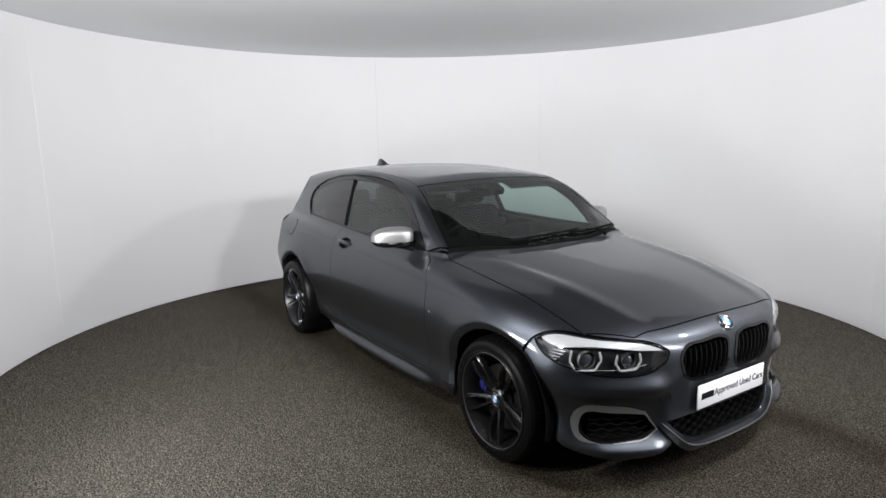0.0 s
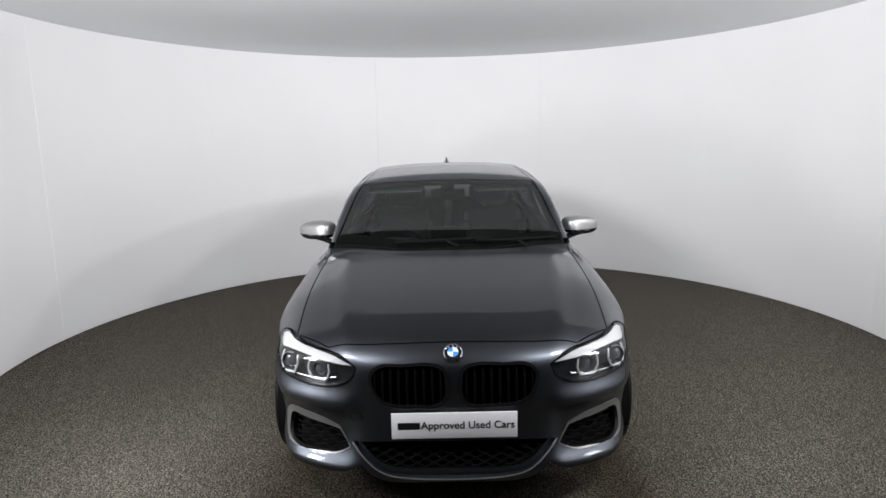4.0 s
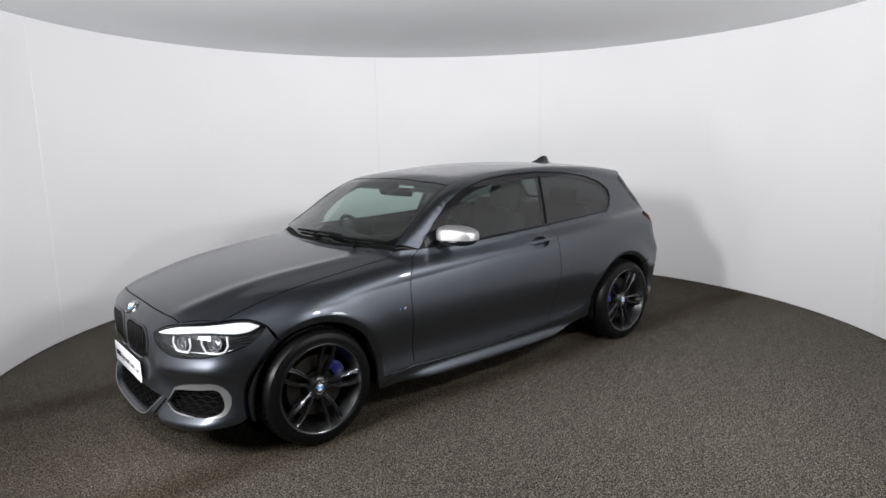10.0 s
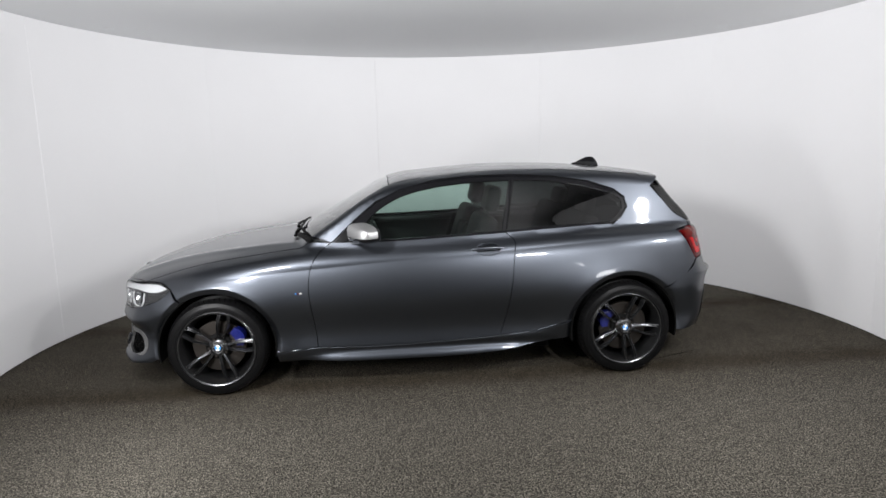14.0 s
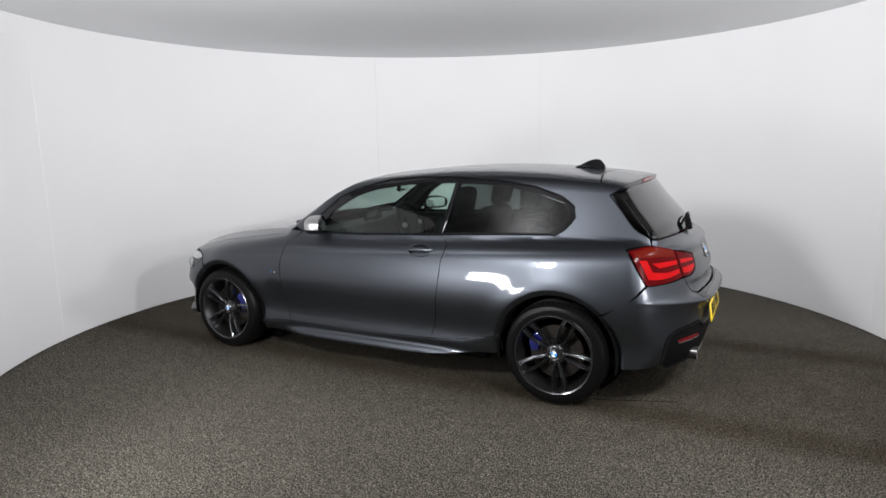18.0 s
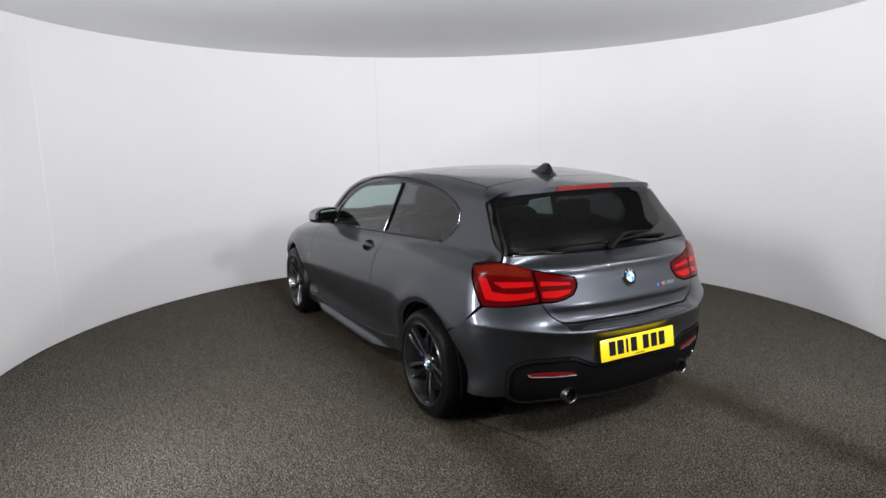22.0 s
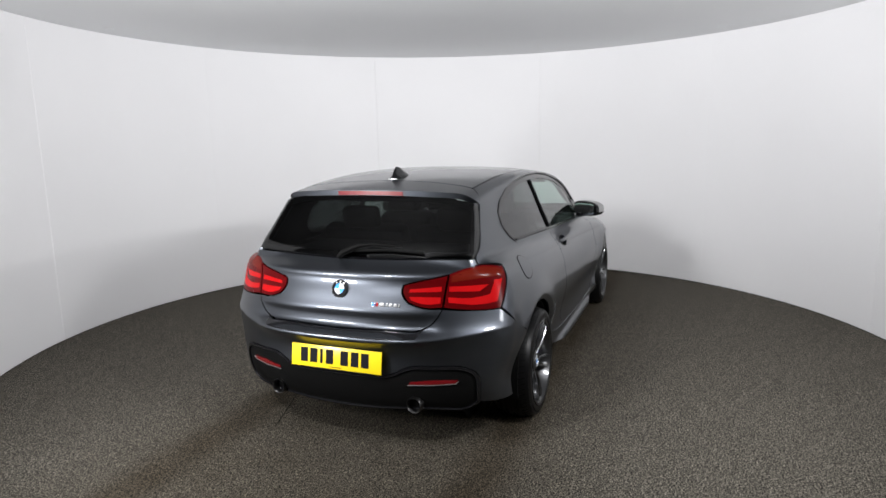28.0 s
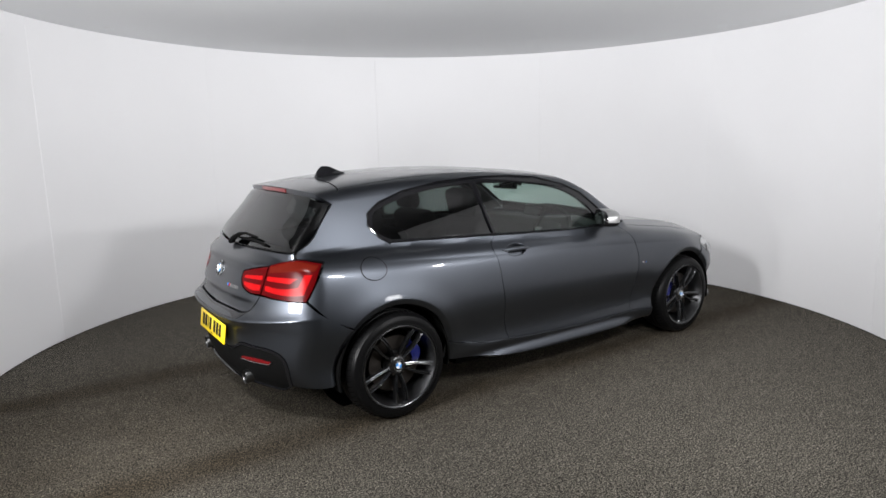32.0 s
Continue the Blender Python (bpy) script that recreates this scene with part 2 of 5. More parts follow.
def tail_fold(y):
    """Height of the sharp fold across the rear bumper."""
    return 0.618 + 0.045 * (np.abs(y) / 0.75) ** 2


def field(x, y, z, rear=True):
    """Below zero inside the closed car."""
    y = np.abs(y)
    zc = crease(x)
    side = plan(x) + section(z)
    mid = np.exp(-((x + 0.1) / 1.5) ** 6)
    d = zc - z
    side = side - mid * 0.013 * np.where(d > 0, np.exp(-np.hypot(d, 0.003) / 0.075), np.exp(-np.hypot(d, 0.003) / 0.05))
    for ax in (-AXLE, AXLE):
        r = np.hypot(x - ax, z - HUB_Z)
        side = side + 0.015 * np.exp(-((r - 0.40) / 0.085) ** 2) * (z > 0.1) - 0.55 * np.clip(0.402 - r, 0, 0.045) * (z > 0.1)
    side = side - 0.022 * step((x - 1.5) / 0.08) * step((z - 0.6) / 0.05)
    low = y - side
    ridge = 0.47 + 0.12 * (1.9 - x)
    top = z - (hood_line(x) - (0.022 + 0.043 * step((x - 1.7) / 0.2)) * (y / 0.8) ** 2 - (0.085 + 0.05 * step((x - 1.5) / 0.15)) * (y / 0.86) ** 6 + 0.010 * np.exp(-((y - ridge) / 0.055) ** 2) * step((x - 0.9) / 0.2))
    low = smax(low, top, 0.07)
    wing_on = step((y - 0.43) / 0.035)
    low = smax(low, (x - (nose(z) * (1 - wing_on) + nose_corner(z) * wing_on - 0.50 * y ** 3)) * 0.9, 0.06)
    edge_on = step((y - 0.50) / 0.05)
    fold = z - tail_fold(y)
    fold = 0.030 * np.exp(-np.hypot(fold, 0.003) / np.where(fold > 0, 0.060, 0.030))
    low = smax(low, ((tail(z) * (1 - edge_on) + tail_corner(z) * edge_on - fold + 0.50 * y ** 3) - x) * 0.9, 0.05)
    low = smax(low, 0.165 - z, 0.04)
    return smin(low, cabin(x, y, z, rear), 0.017)


def cabin(x, y, z, rear=True):
    """The same for the cabin alone, above the waist."""
    y = np.abs(y)
    up = (y - (belt(x) - tumble(z))) * 0.88
    up = smax(up, z - (roof_line(x) - 0.022 * (y / 0.55) ** 2 - 0.012 * (y / 0.6) ** 6), 0.055)
    up = smax(up, (x - (screen(z) - (0.22 * y ** 2 + 0.08 * y ** 4) * (1 - 0.6 * step((z - 1.15) / 0.08)))) * 0.55, 0.03)
    if rear:
        up = smax(up, ((rear_screen(z) + 0.12 * y ** 2 + 0.12 * y ** 4) - x) * 0.8, 0.035)
    return smax(up, 0.86 - z, 0.02)


def skirt(x, y, z):
    """The same with the side skirt's hollow and its flared lower edge."""
    ends = step((x + 0.75) / 0.12) * step((0.72 - x) / 0.12)
    flare = spline((0.15, 0.020), (0.195, 0.024), (0.21, 0.016), (0.235, -0.008), (0.255, -0.014), (0.28, -0.006), (0.30, 0.0), (0.33, 0.0))
    brim = np.interp(x, (-0.985, -0.717, -0.488, 0.262, 0.978), (0.388, 0.322, 0.303, 0.277, 0.272))
    tuck = 0.035 * (1 - ends) * np.clip((brim - 0.015 - z) / 0.10, 0, 1)
    return field(x, y, z) - ends * flare(np.clip(z, 0.15, 0.33)) + tuck


def long_roof(x, y, z):
    """The same with the roof drawn on past the rear window, for the spoiler."""
    return field(x, y, z, False)


def surface(eye, way, far, form=field):
    """Where rays (rows of eye, way) first enter the field, over the length far."""
    eye, way = np.atleast_2d(np.asarray(eye, float)), np.atleast_2d(np.asarray(way, float))
    lo, hi = np.zeros(len(eye)), np.full(len(eye), far)
    found = np.zeros(len(eye), bool)
    n = 48
    for i in range(n + 1):
        t = far * i / n
        p = eye + way * t
        inside = form(p[:, 0], p[:, 1], p[:, 2]) < 0
        fresh = inside & ~found
        hi[fresh], lo[fresh] = t, t - far / n
        found |= inside
    for _ in range(15):
        t = (lo + hi) / 2
        p = eye + way * t[:, None]
        inside = form(p[:, 0], p[:, 1], p[:, 2]) < 0
        hi, lo = np.where(inside, t, hi), np.where(inside, lo, t)
    return eye + way * hi[:, None]


def slope(p, e=0.006, form=field):
    """Outward unit normals of the field."""
    x, y, z = p.T
    g = np.stack([form(x + e, y, z) - form(x - e, y, z), form(x, y + e, z) - form(x, y - e, z), form(x, y, z + e) - form(x, y, z - e)], 1)
    return g / np.linalg.norm(g, axis=1)[:, None]


# charts: how a piece of skin is unrolled. Each gives (u, v) of points, and the rays of (u, v).
BARREL_Z = 0.5


def unroll(chart, p):
    x, y, z = np.asarray(p, float).reshape(-1, 3).T
    if chart == "barrel":
        return np.stack([x, np.arctan2(z - BARREL_Z, y) * 0.85], 1)
    if chart == "nose":
        return np.stack([np.arctan2(y, x - 1.0), z], 1)
    if chart == "tail":
        return np.stack([np.arctan2(y, -1.0 - x), z], 1)
    return np.stack([x, y], 1)


def rays(chart, uv):
    u, v = np.asarray(uv, float).reshape(-1, 2).T
    o = np.zeros_like(u)
    if chart == "barrel":
        c, s = np.cos(v / 0.85), np.sin(v / 0.85)
        return np.stack([u, 1.3 * c, BARREL_Z + 1.3 * s], 1), np.stack([o, -c, -s], 1), 1.3
    if chart in ("nose", "tail"):
        k = 1 if chart == "nose" else -1
        c, s = np.cos(u), np.sin(u)
        return np.stack([k * (1.0 + 1.5 * c), 1.5 * s, v], 1), np.stack([-k * c, -s, o], 1), 1.5
    return np.stack([u, v, o + 1.7], 1), np.stack([o, o, o - 1], 1), 1.5


def sp(x, z):
    """The point of the left flank at that length and height."""
    return surface([[x, 1.3, z]], [[0, -1, 0]], 1.3)[0]


def tp(x, y):
    """The point of the top at that place on the plan."""
    return surface([[x, y, 1.8]], [[0, 0, -1]], 1.7)[0]


def dense(pts, how, n=14):
    """Many points of the form on a smooth line through a few, found from above or from the side."""
    pts = np.array([p[:3] for p in pts], float)
    s = np.r_[0, np.cumsum(np.linalg.norm(np.diff(pts, axis=0), axis=1))]
    t = np.linspace(0, s[-1], n)
    q = np.stack([spline(*zip(s, pts[:, i]))(t) for i in range(3)], 1)
    o = np.zeros(n)
    if how == "top":
        q = surface(np.stack([q[:, 0], q[:, 1], o + 1.8], 1), np.stack([o, o, o - 1], 1), 1.7)
    elif how == "side":
        q = surface(np.stack([q[:, 0], o + 1.3, q[:, 2]], 1), np.stack([o, o - 1, o], 1), 1.3)
    out = [tuple(p) for p in q]
    return [corner(out[0]), *out[1:-1], corner(out[-1])]


def corner(p):
    return (*p[:3], 1)


# ---- mesh tools ----
def link_mesh(name, verts, faces, material, parent=None, label="", smooth=True, normals=None):
    me = bpy.data.meshes.new(name)
    me.from_pydata([tuple(v) for v in verts], [], [tuple(f) for f in faces])
    me.materials.append(material)
    if smooth:
        me.polygons.foreach_set("use_smooth", [True] * len(me.polygons))
    if normals is not None:
        me.normals_split_custom_set(normals)
    ob = new(name, me)
    ob.parent = parent
    return tagged(ob, label)


def part(name, bm, material, parent, label="", smooth=True, sharp=40):
    """Links a bmesh as one mesh object under a thing or part."""
    me = bpy.data.meshes.new(name)
    bmesh.ops.recalc_face_normals(bm, faces=bm.faces)
    if smooth:
        for f in bm.faces:
            f.smooth = True
        for e in bm.edges:
            if len(e.link_faces) == 2 and e.calc_face_angle(0) > radians(sharp):
                e.smooth = False
    bm.to_mesh(me)
    bm.free()
    me.materials.append(material)
    ob = new(name, me)
    ob.parent = parent
    return tagged(ob, label)


def rbox(bm, size, m=Matrix(), bevel=0.0, segments=2):
    """Adds a bevelled box of that size at the pose m."""
    made = bmesh.ops.create_cube(bm, size=1.0)["verts"]
    bmesh.ops.scale(bm, vec=size, verts=made)
    if bevel:
        edges = list({e for v in made for e in v.link_edges})
        made = list({v for f in bmesh.ops.bevel(bm, geom=edges, offset=bevel, segments=segments, profile=0.5, affect="EDGES")["faces"] for v in f.verts} |
                    {v for v in made if v.is_valid})
    bmesh.ops.transform(bm, matrix=m, verts=made)
    return made


def box_part(name, size, m, material, parent, bevel=0.005, label=""):
    bm = bmesh.new()
    rbox(bm, size, m, bevel)
    return part(name, bm, material, parent, label)


def sweep(bm, rings):
    """Skins rings of equal length, closing both ends."""
    rows = [[bm.verts.new(p) for p in ring] for ring in rings]
    n = len(rows[0])
    for a, b in zip(rows, rows[1:]):
        for i in range(n):
            bm.faces.new((a[i], a[(i + 1) % n], b[(i + 1) % n], b[i]))
    bm.faces.new(rows[0][::-1])
    bm.faces.new(rows[-1])


def tube(bm, points, radius, sides=8, flat=1.0):
    """A round or flattened rod along points; radius may be one number or one a point."""
    pts = [Vector(p) for p in points]
    rings = []
    for i, p in enumerate(pts):
        way = (pts[min(i + 1, len(pts) - 1)] - pts[max(i - 1, 0)]).normalized()
        a = way.cross(Vector((0, 0, 1)) if abs(way.z) < 0.9 else Vector((1, 0, 0))).normalized()
        b = way.cross(a).normalized()
        r = radius[i] if isinstance(radius, (list, tuple)) else radius
        rings.append([p + (a * math.cos(k * math.tau / sides) + b * math.sin(k * math.tau / sides) * flat) * r for k in range(sides)])
    sweep(bm, rings)


def lathe(bm, profile, segments=64, closed=False):
    """Turns a profile of (radius, along) about the y axis."""
    rows = [[bm.verts.new((r * math.cos(k * math.tau / segments), y, r * math.sin(k * math.tau / segments))) for k in range(segments)] for r, y in profile]
    pairs = list(zip(rows, rows[1:])) + ([(rows[-1], rows[0])] if closed else [])
    for a, b in pairs:
        for k in range(segments):
            bm.faces.new((a[k], a[(k + 1) % segments], b[(k + 1) % segments], b[k]))


def text_mesh(words, size, depth):
    """Letters as a bmesh, in the xy plane, centred."""
    data = bpy.data.curves.new("letters", "FONT")
    data.body, data.size, data.extrude, data.align_x, data.align_y = words, size, depth, "CENTER", "CENTER"
    data.offset = size * 0.014
    ob = bpy.data.objects.new("letters", data)
    scene.collection.objects.link(ob)
    me = ob.evaluated_get(bpy.context.evaluated_depsgraph_get()).to_mesh()
    bm = bmesh.new()
    bm.from_mesh(me)
    bpy.data.objects.remove(ob)
    bpy.data.curves.remove(data)
    return bm


# ---- skins: pieces of the car's form cut out along outlines ----
def inside(poly, pts):
    """Which points lie in the closed polygon."""
    x, y = pts.T
    a, b = poly, np.roll(poly, -1, 0)
    odd = np.zeros(len(pts), bool)
    for (x0, y0), (x1, y1) in zip(a, b):
        if y0 != y1:
            odd ^= ((y0 > y) != (y1 > y)) & (x < (x1 - x0) * (y - y0) / (y1 - y0) + x0)
    return odd


def reach(poly, pts):
    """Distance of points from the polygon's edge."""
    best = np.full(len(pts), 9.0)
    for a, b in zip(poly, np.roll(poly, -1, 0)):
        d = b - a
        k = np.clip(((pts - a) @ d) / max(d @ d, 1e-12), 0, 1)
        best = np.minimum(best, np.hypot(*(pts - a - k[:, None] * d).T))
    return best


def curve_run(pts, spacing):
    """Even points on a smooth curve through pts, without the last."""
    pts = np.asarray(pts, float)
    s = np.r_[0, np.cumsum(np.hypot(*np.diff(pts, axis=0).T))]
    n = max(1, int(round(s[-1] / spacing)))
    t = np.linspace(0, s[-1], n + 1)[:-1]
    if len(pts) == 2:
        return pts[0] + (pts[1] - pts[0]) * (t / s[-1])[:, None]
    return np.stack([spline(*zip(s, pts[:, i]))(t) for i in (0, 1)], 1)


def outline(chart, pts, spacing, smooth=False):
    """A closed outline on the chart. A point with a fourth value is a corner; smooth: one round loop with no corner."""
    flat = unroll(chart, [p[:3] for p in pts])
    marks = [i for i, p in enumerate(pts) if len(p) > 3]
    if smooth or not marks:
        loop = np.concatenate([flat[-3:], flat, flat[:4]])
        s = np.r_[0, np.cumsum(np.hypot(*np.diff(loop, axis=0).T))]
        t = np.linspace(s[3], s[-4], max(8, int((s[-4] - s[3]) / spacing)) + 1)[:-1]
        return np.stack([spline(*zip(s, loop[:, i]))(t) for i in (0, 1)], 1)
    runs = []
    for a, b in zip(marks, marks[1:] + [marks[0] + len(pts)]):
        runs.append(curve_run([flat[k % len(pts)] for k in range(a, b + 1)], spacing))
    return np.concatenate(runs)


def shrink(poly, d):
    """The polygon moved inwards by d (outwards if below zero)."""
    area = 0.5 * np.sum(poly[:, 0] * np.roll(poly[:, 1], -1) - poly[:, 1] * np.roll(poly[:, 0], -1))
    e = np.roll(poly, -1, 0) - poly
    n = np.stack([-e[:, 1], e[:, 0]], 1) / np.maximum(np.hypot(*e.T), 1e-9)[:, None]
    if area < 0:
        n = -n
    m = n + np.roll(n, 1, 0)
    m /= np.maximum((m * m).sum(1) / 2, 0.35)[:, None]
    return poly + m * d


def mirrored(pts):
    """The outline of a panel that spans the middle, from the points of its left half."""
    right = [(p[0], -p[1], *p[2:]) for p in reversed(pts) if abs(p[1]) > 1e-4]
    return list(pts) + right


def skin(name, chart, pts, material, parent, holes=(), spacing=0.03, lift=0.0, depth=0.022, gap=0.0023, right=False, label="", smooth=False, form=field,
         edge=0.012, hole_gap=0.0, along=()):
    """A sheet of the car's form inside an outline, less its holes, with turned-in rims."""
    poly = shrink(outline(chart, pts, edge, smooth), gap)
    cuts = [shrink(outline(chart, h, edge, True if not any(len(p) > 3 for p in h) else False), -hole_gap) for h in holes]
    lo, hi = poly.min(0), poly.max(0)
    us, vs = np.arange(lo[0], hi[0], spacing), np.arange(lo[1], hi[1], spacing * 0.87)
    grid = np.array([(u + (j % 2) * spacing / 2, v) for j, v in enumerate(vs) for u in us]).reshape(-1, 2)
    if len(grid):
        keep = inside(poly, grid)
        grid = grid[keep]
        for c in [poly, *cuts]:
            keep = (reach(c, grid) > spacing * 0.45) & ((c is poly) | ~inside(c, grid))
            grid = grid[keep]
        for line in along:
            # close rows of points on both sides of a ridge keep it sharp
            fine = curve_run(unroll(chart, line), 0.012)
            way = np.gradient(fine, axis=0)
            way /= np.hypot(*way.T)[:, None]
            rows = np.concatenate([fine + way[:, ::-1] * (-s, s) for s in (-0.011, -0.004, 0.004, 0.011)])
            rows = rows[inside(poly, rows) & (reach(poly, rows) > 0.008)]
            for c in cuts:
                rows = rows[~inside(c, rows) & (reach(c, rows) > 0.008)]
            if len(rows):
                near = np.array([np.hypot(*(rows - g).T).min() for g in grid])
                grid = np.concatenate([grid[near > spacing * 0.4], rows])
    loops, verts, edges = [poly, *cuts], [], []
    for c in loops:
        base = len(verts)
        verts += [Vector(p) for p in c]
        edges += [(base + i, base + (i + 1) % len(c)) for i in range(len(c))]
    verts += [Vector(p) for p in grid]
    out, out_edges, faces, orig, _, _ = geometry.delaunay_2d_cdt(verts, edges, [], 0, 1e-6)
    flat = np.array([tuple(v) for v in out])
    tri = np.array([f for f in faces], int)
    mid = flat[tri].mean(1)
    keep = inside(poly, mid)
    for c in cuts:
        keep &= ~inside(c, mid)
    tri = tri[keep]
    eye, way, far = rays(chart, flat)
    p = surface(eye, way, far, form)
    n = slope(p, 0.004 if along else 0.006, form)
    p = p + n * lift
    # outward winding
    a, b, c = p[tri[:, 0]], p[tri[:, 1]], p[tri[:, 2]]
    if ((np.cross(b - a, c - a) * n[tri[:, 0]]).sum(1)).mean() < 0:
        tri = tri[:, ::-1]
    ways = {(f[i], f[(i + 1) % 3]) for f in tri.tolist() for i in range(3)}
    rim = sorted(e for e in ways if (e[1], e[0]) not in ways)
    ring = {v: len(p) + i for i, v in enumerate(sorted({v for e in rim for v in e}))}
    top = {v: len(p) + len(ring) + i for i, v in enumerate(ring)}
    low = np.array([p[v] - n[v] * depth for v in ring]).reshape(-1, 3)
    dup = np.array([p[v] for v in ring]).reshape(-1, 3)
    every = np.concatenate([p, low, dup])
    faces = tri.tolist() + [(top[e[1]], top[e[0]], ring[e[0]], ring[e[1]]) for e in rim]
    norm = [tuple(n[v]) for f in tri.tolist() for v in f] + [(0.0, 0.0, 0.0)] * (4 * len(rim))
    if right:
        every = every * (1, -1, 1)
        norm = [tuple(n[v] * (1, -1, 1)) for f in tri.tolist() for v in f[::-1]] + [(0.0, 0.0, 0.0)] * (4 * len(rim))
        faces = [f[::-1] for f in faces]
    return link_mesh(name, every, faces, material, parent, label, normals=norm)


def both(name, chart, pts, material, parent, **more):
    """The same skin on the left and on the right; parent may be a pair."""
    pair = parent if isinstance(parent, (list, tuple)) else (parent, parent)
    return [skin(name, chart, pts, material, pair[i], right=bool(i), **more) for i in (0, 1)]


def arch(axle, a0, a1, r, n=12):
    """Points of a wheel arch on the left flank, from angle a0 to a1, 0 pointing forward."""
    return [tuple(sp(axle + r * math.cos(radians(a)), HUB_Z + r * math.sin(radians(a)))) for a in np.linspace(a0, a1, n)]


def on_form(chart, u, v, lift=0.0, right=False):
    """A pose on the form: x along the car's width or length, y up, z outward."""
    eye, way, far = rays(chart, [[u, v]])
    p = surface(eye, way, far)
    n = slope(p)[0]
    z = Vector(n)
    x = Vector((0, 0, 1)).cross(z).normalized()
    y = z.cross(x)
    m = Matrix.Identity(4)
    for i, axis in enumerate((x, y, z)):
        m.col[i][:3] = axis
    m.translation = Vector(p[0]) + z * lift
    if right:
        m = Matrix.Diagonal((1, -1, 1, 1)) @ m @ Matrix.Diagonal((-1, 1, 1, 1))
    return m


def disc(bm, r, depth, m=Matrix(), segments=40, bevel=0.0):
    made = bmesh.ops.create_cone(bm, cap_ends=True, segments=segments, radius1=r, radius2=r - bevel, depth=depth)["verts"]
    bmesh.ops.transform(bm, matrix=m, verts=made)


# ---- the round room ----
def arc_slab(name, a0, a1, r0, r1, z0, z1, material, parent=None, steps=None):
    """A curved slab between two angles (degrees), two radii and two heights."""
    n = steps or max(2, int(abs(a1 - a0) / 1.5))
    verts, faces = [], []
    for i in range(n + 1):
        a = radians(a0 + (a1 - a0) * i / n)
        for r, z in ((r0, z0), (r1, z0), (r1, z1), (r0, z1)):
            verts.append((r * math.cos(a), r * math.sin(a), z))
    for i in range(n):
        for k in range(4):
            faces.append((4 * i + k, 4 * i + (k + 1) % 4, 4 * i + 4 + (k + 1) % 4, 4 * i + 4 + k))
    faces += [(0, 3, 2, 1), (4 * n, 4 * n + 1, 4 * n + 2, 4 * n + 3)]
    ob = link_mesh(name, verts, faces, material, parent)
    for e in ob.data.edges:
        va, vb = (ob.data.vertices[v].index for v in e.vertices)
        e.use_edge_sharp = va // 4 != vb // 4 or va // 4 in (0, n)
    ob.data.update()
    return ob


def disc_slab(name, r, z0, z1, material, steps=180):
    """A round slab with a fine top."""
    ring = [(r * math.cos(i * math.tau / steps), r * math.sin(i * math.tau / steps)) for i in range(steps)]
    verts = [(x, y, z) for z in (z0, z1) for x, y in ring]
    faces = [tuple(range(steps))[::-1], tuple(range(steps, 2 * steps))]
    faces += [(i, (i + 1) % steps, steps + (i + 1) % steps, steps + i) for i in range(steps)]
    return link_mesh(name, verts, faces, material, smooth=False)


GATE = 29.0                                   # half the entrance, in degrees
wall_round = tagged(arc_slab("wall_round", -90 + GATE, 270 - GATE, ROOM_R + 0.0145, ROOM_R + 0.13, 0, ROOM_H, WALL), "white panelled round studio wall", kind="structure")
seams = [-90 + GATE, -33.4, 1.5, 36.2, 71.0, 106.4, 141.7, 175.8, 210.8, 270 - GATE]
for k, (a0, a1) in enumerate(zip(seams, seams[1:])):
    arc_slab("panel", a0 + 0.010, a1 - 0.010, ROOM_R + (0.0012 if k % 2 else 0.0), ROOM_R + 0.012, 0.006, ROOM_H - 0.002, WALL, wall_round)
# a raised cover strip on one joint
arc_slab("joint_strip", seams[7] - 0.022, seams[7] + 0.022, ROOM_R - 0.0008, ROOM_R + 0.004, 0.006, ROOM_H - 0.003, WALL, wall_round, 2)


def ceiling_part(name, keep, material, label):
    """The ceiling's disc on one side of the line y = -0.32."""
    bm = bmesh.new()
    disc(bm, ROOM_R + 2.6, 0.12, pose(0, 0, ROOM_H + 0.06), 128)
    bmesh.ops.bisect_plane(bm, geom=bm.verts[:] + bm.edges[:] + bm.faces[:], plane_co=(0, -0.32, 0), plane_no=(0, keep, 0), clear_inner=True)
    edges = [e for e in bm.edges if len(e.link_faces) < 2]
    bmesh.ops.holes_fill(bm, edges=edges)
    return tagged(part(name, bm, material, None, smooth=False), label, kind="structure")


ceiling = ceiling_part("ceiling", 1, CEILING, "flat white ceiling over the round wall")
ceiling_hall = ceiling_part("ceiling_hall", -1, HALL, "dark ceiling over the entrance")
ground = tagged(disc_slab("floor", ROOM_R + 2.6, -0.2, -0.012, HALL_FLOOR), "dark speckled carpet floor", kind="structure")

# the hall in front of the entrance, in which the camera stands
hx, hy = 2.3, -5.7
for name, cx, cy, sx, sy in (("wall_east", hx + 0.05, (hy - 2.6) / 2, 0.1, 3.1 - 0.0), ("wall_west", -hx - 0.05, (hy - 2.6) / 2, 0.1, 3.1), ("wall_south", 0, hy - 0.05, 2 * hx + 0.2, 0.1)):
    tagged(box_part(name, (sx, sy, ROOM_H - 0.004), pose(cx, cy, ROOM_H / 2), HALL, None, 0.003), "plain grey hall wall", kind="structure")
for sx in (-1, 1):
    x0 = ROOM_R * math.sin(radians(GATE)) + 0.02
    tagged(box_part("wall_gate", (hx - x0 - 0.08, 0.1, ROOM_H - 0.004), pose(sx * (hx + x0 + 0.06) / 2, -3.35, ROOM_H / 2), HALL, None, 0.003), "plain grey wall beside the entrance", kind="structure")

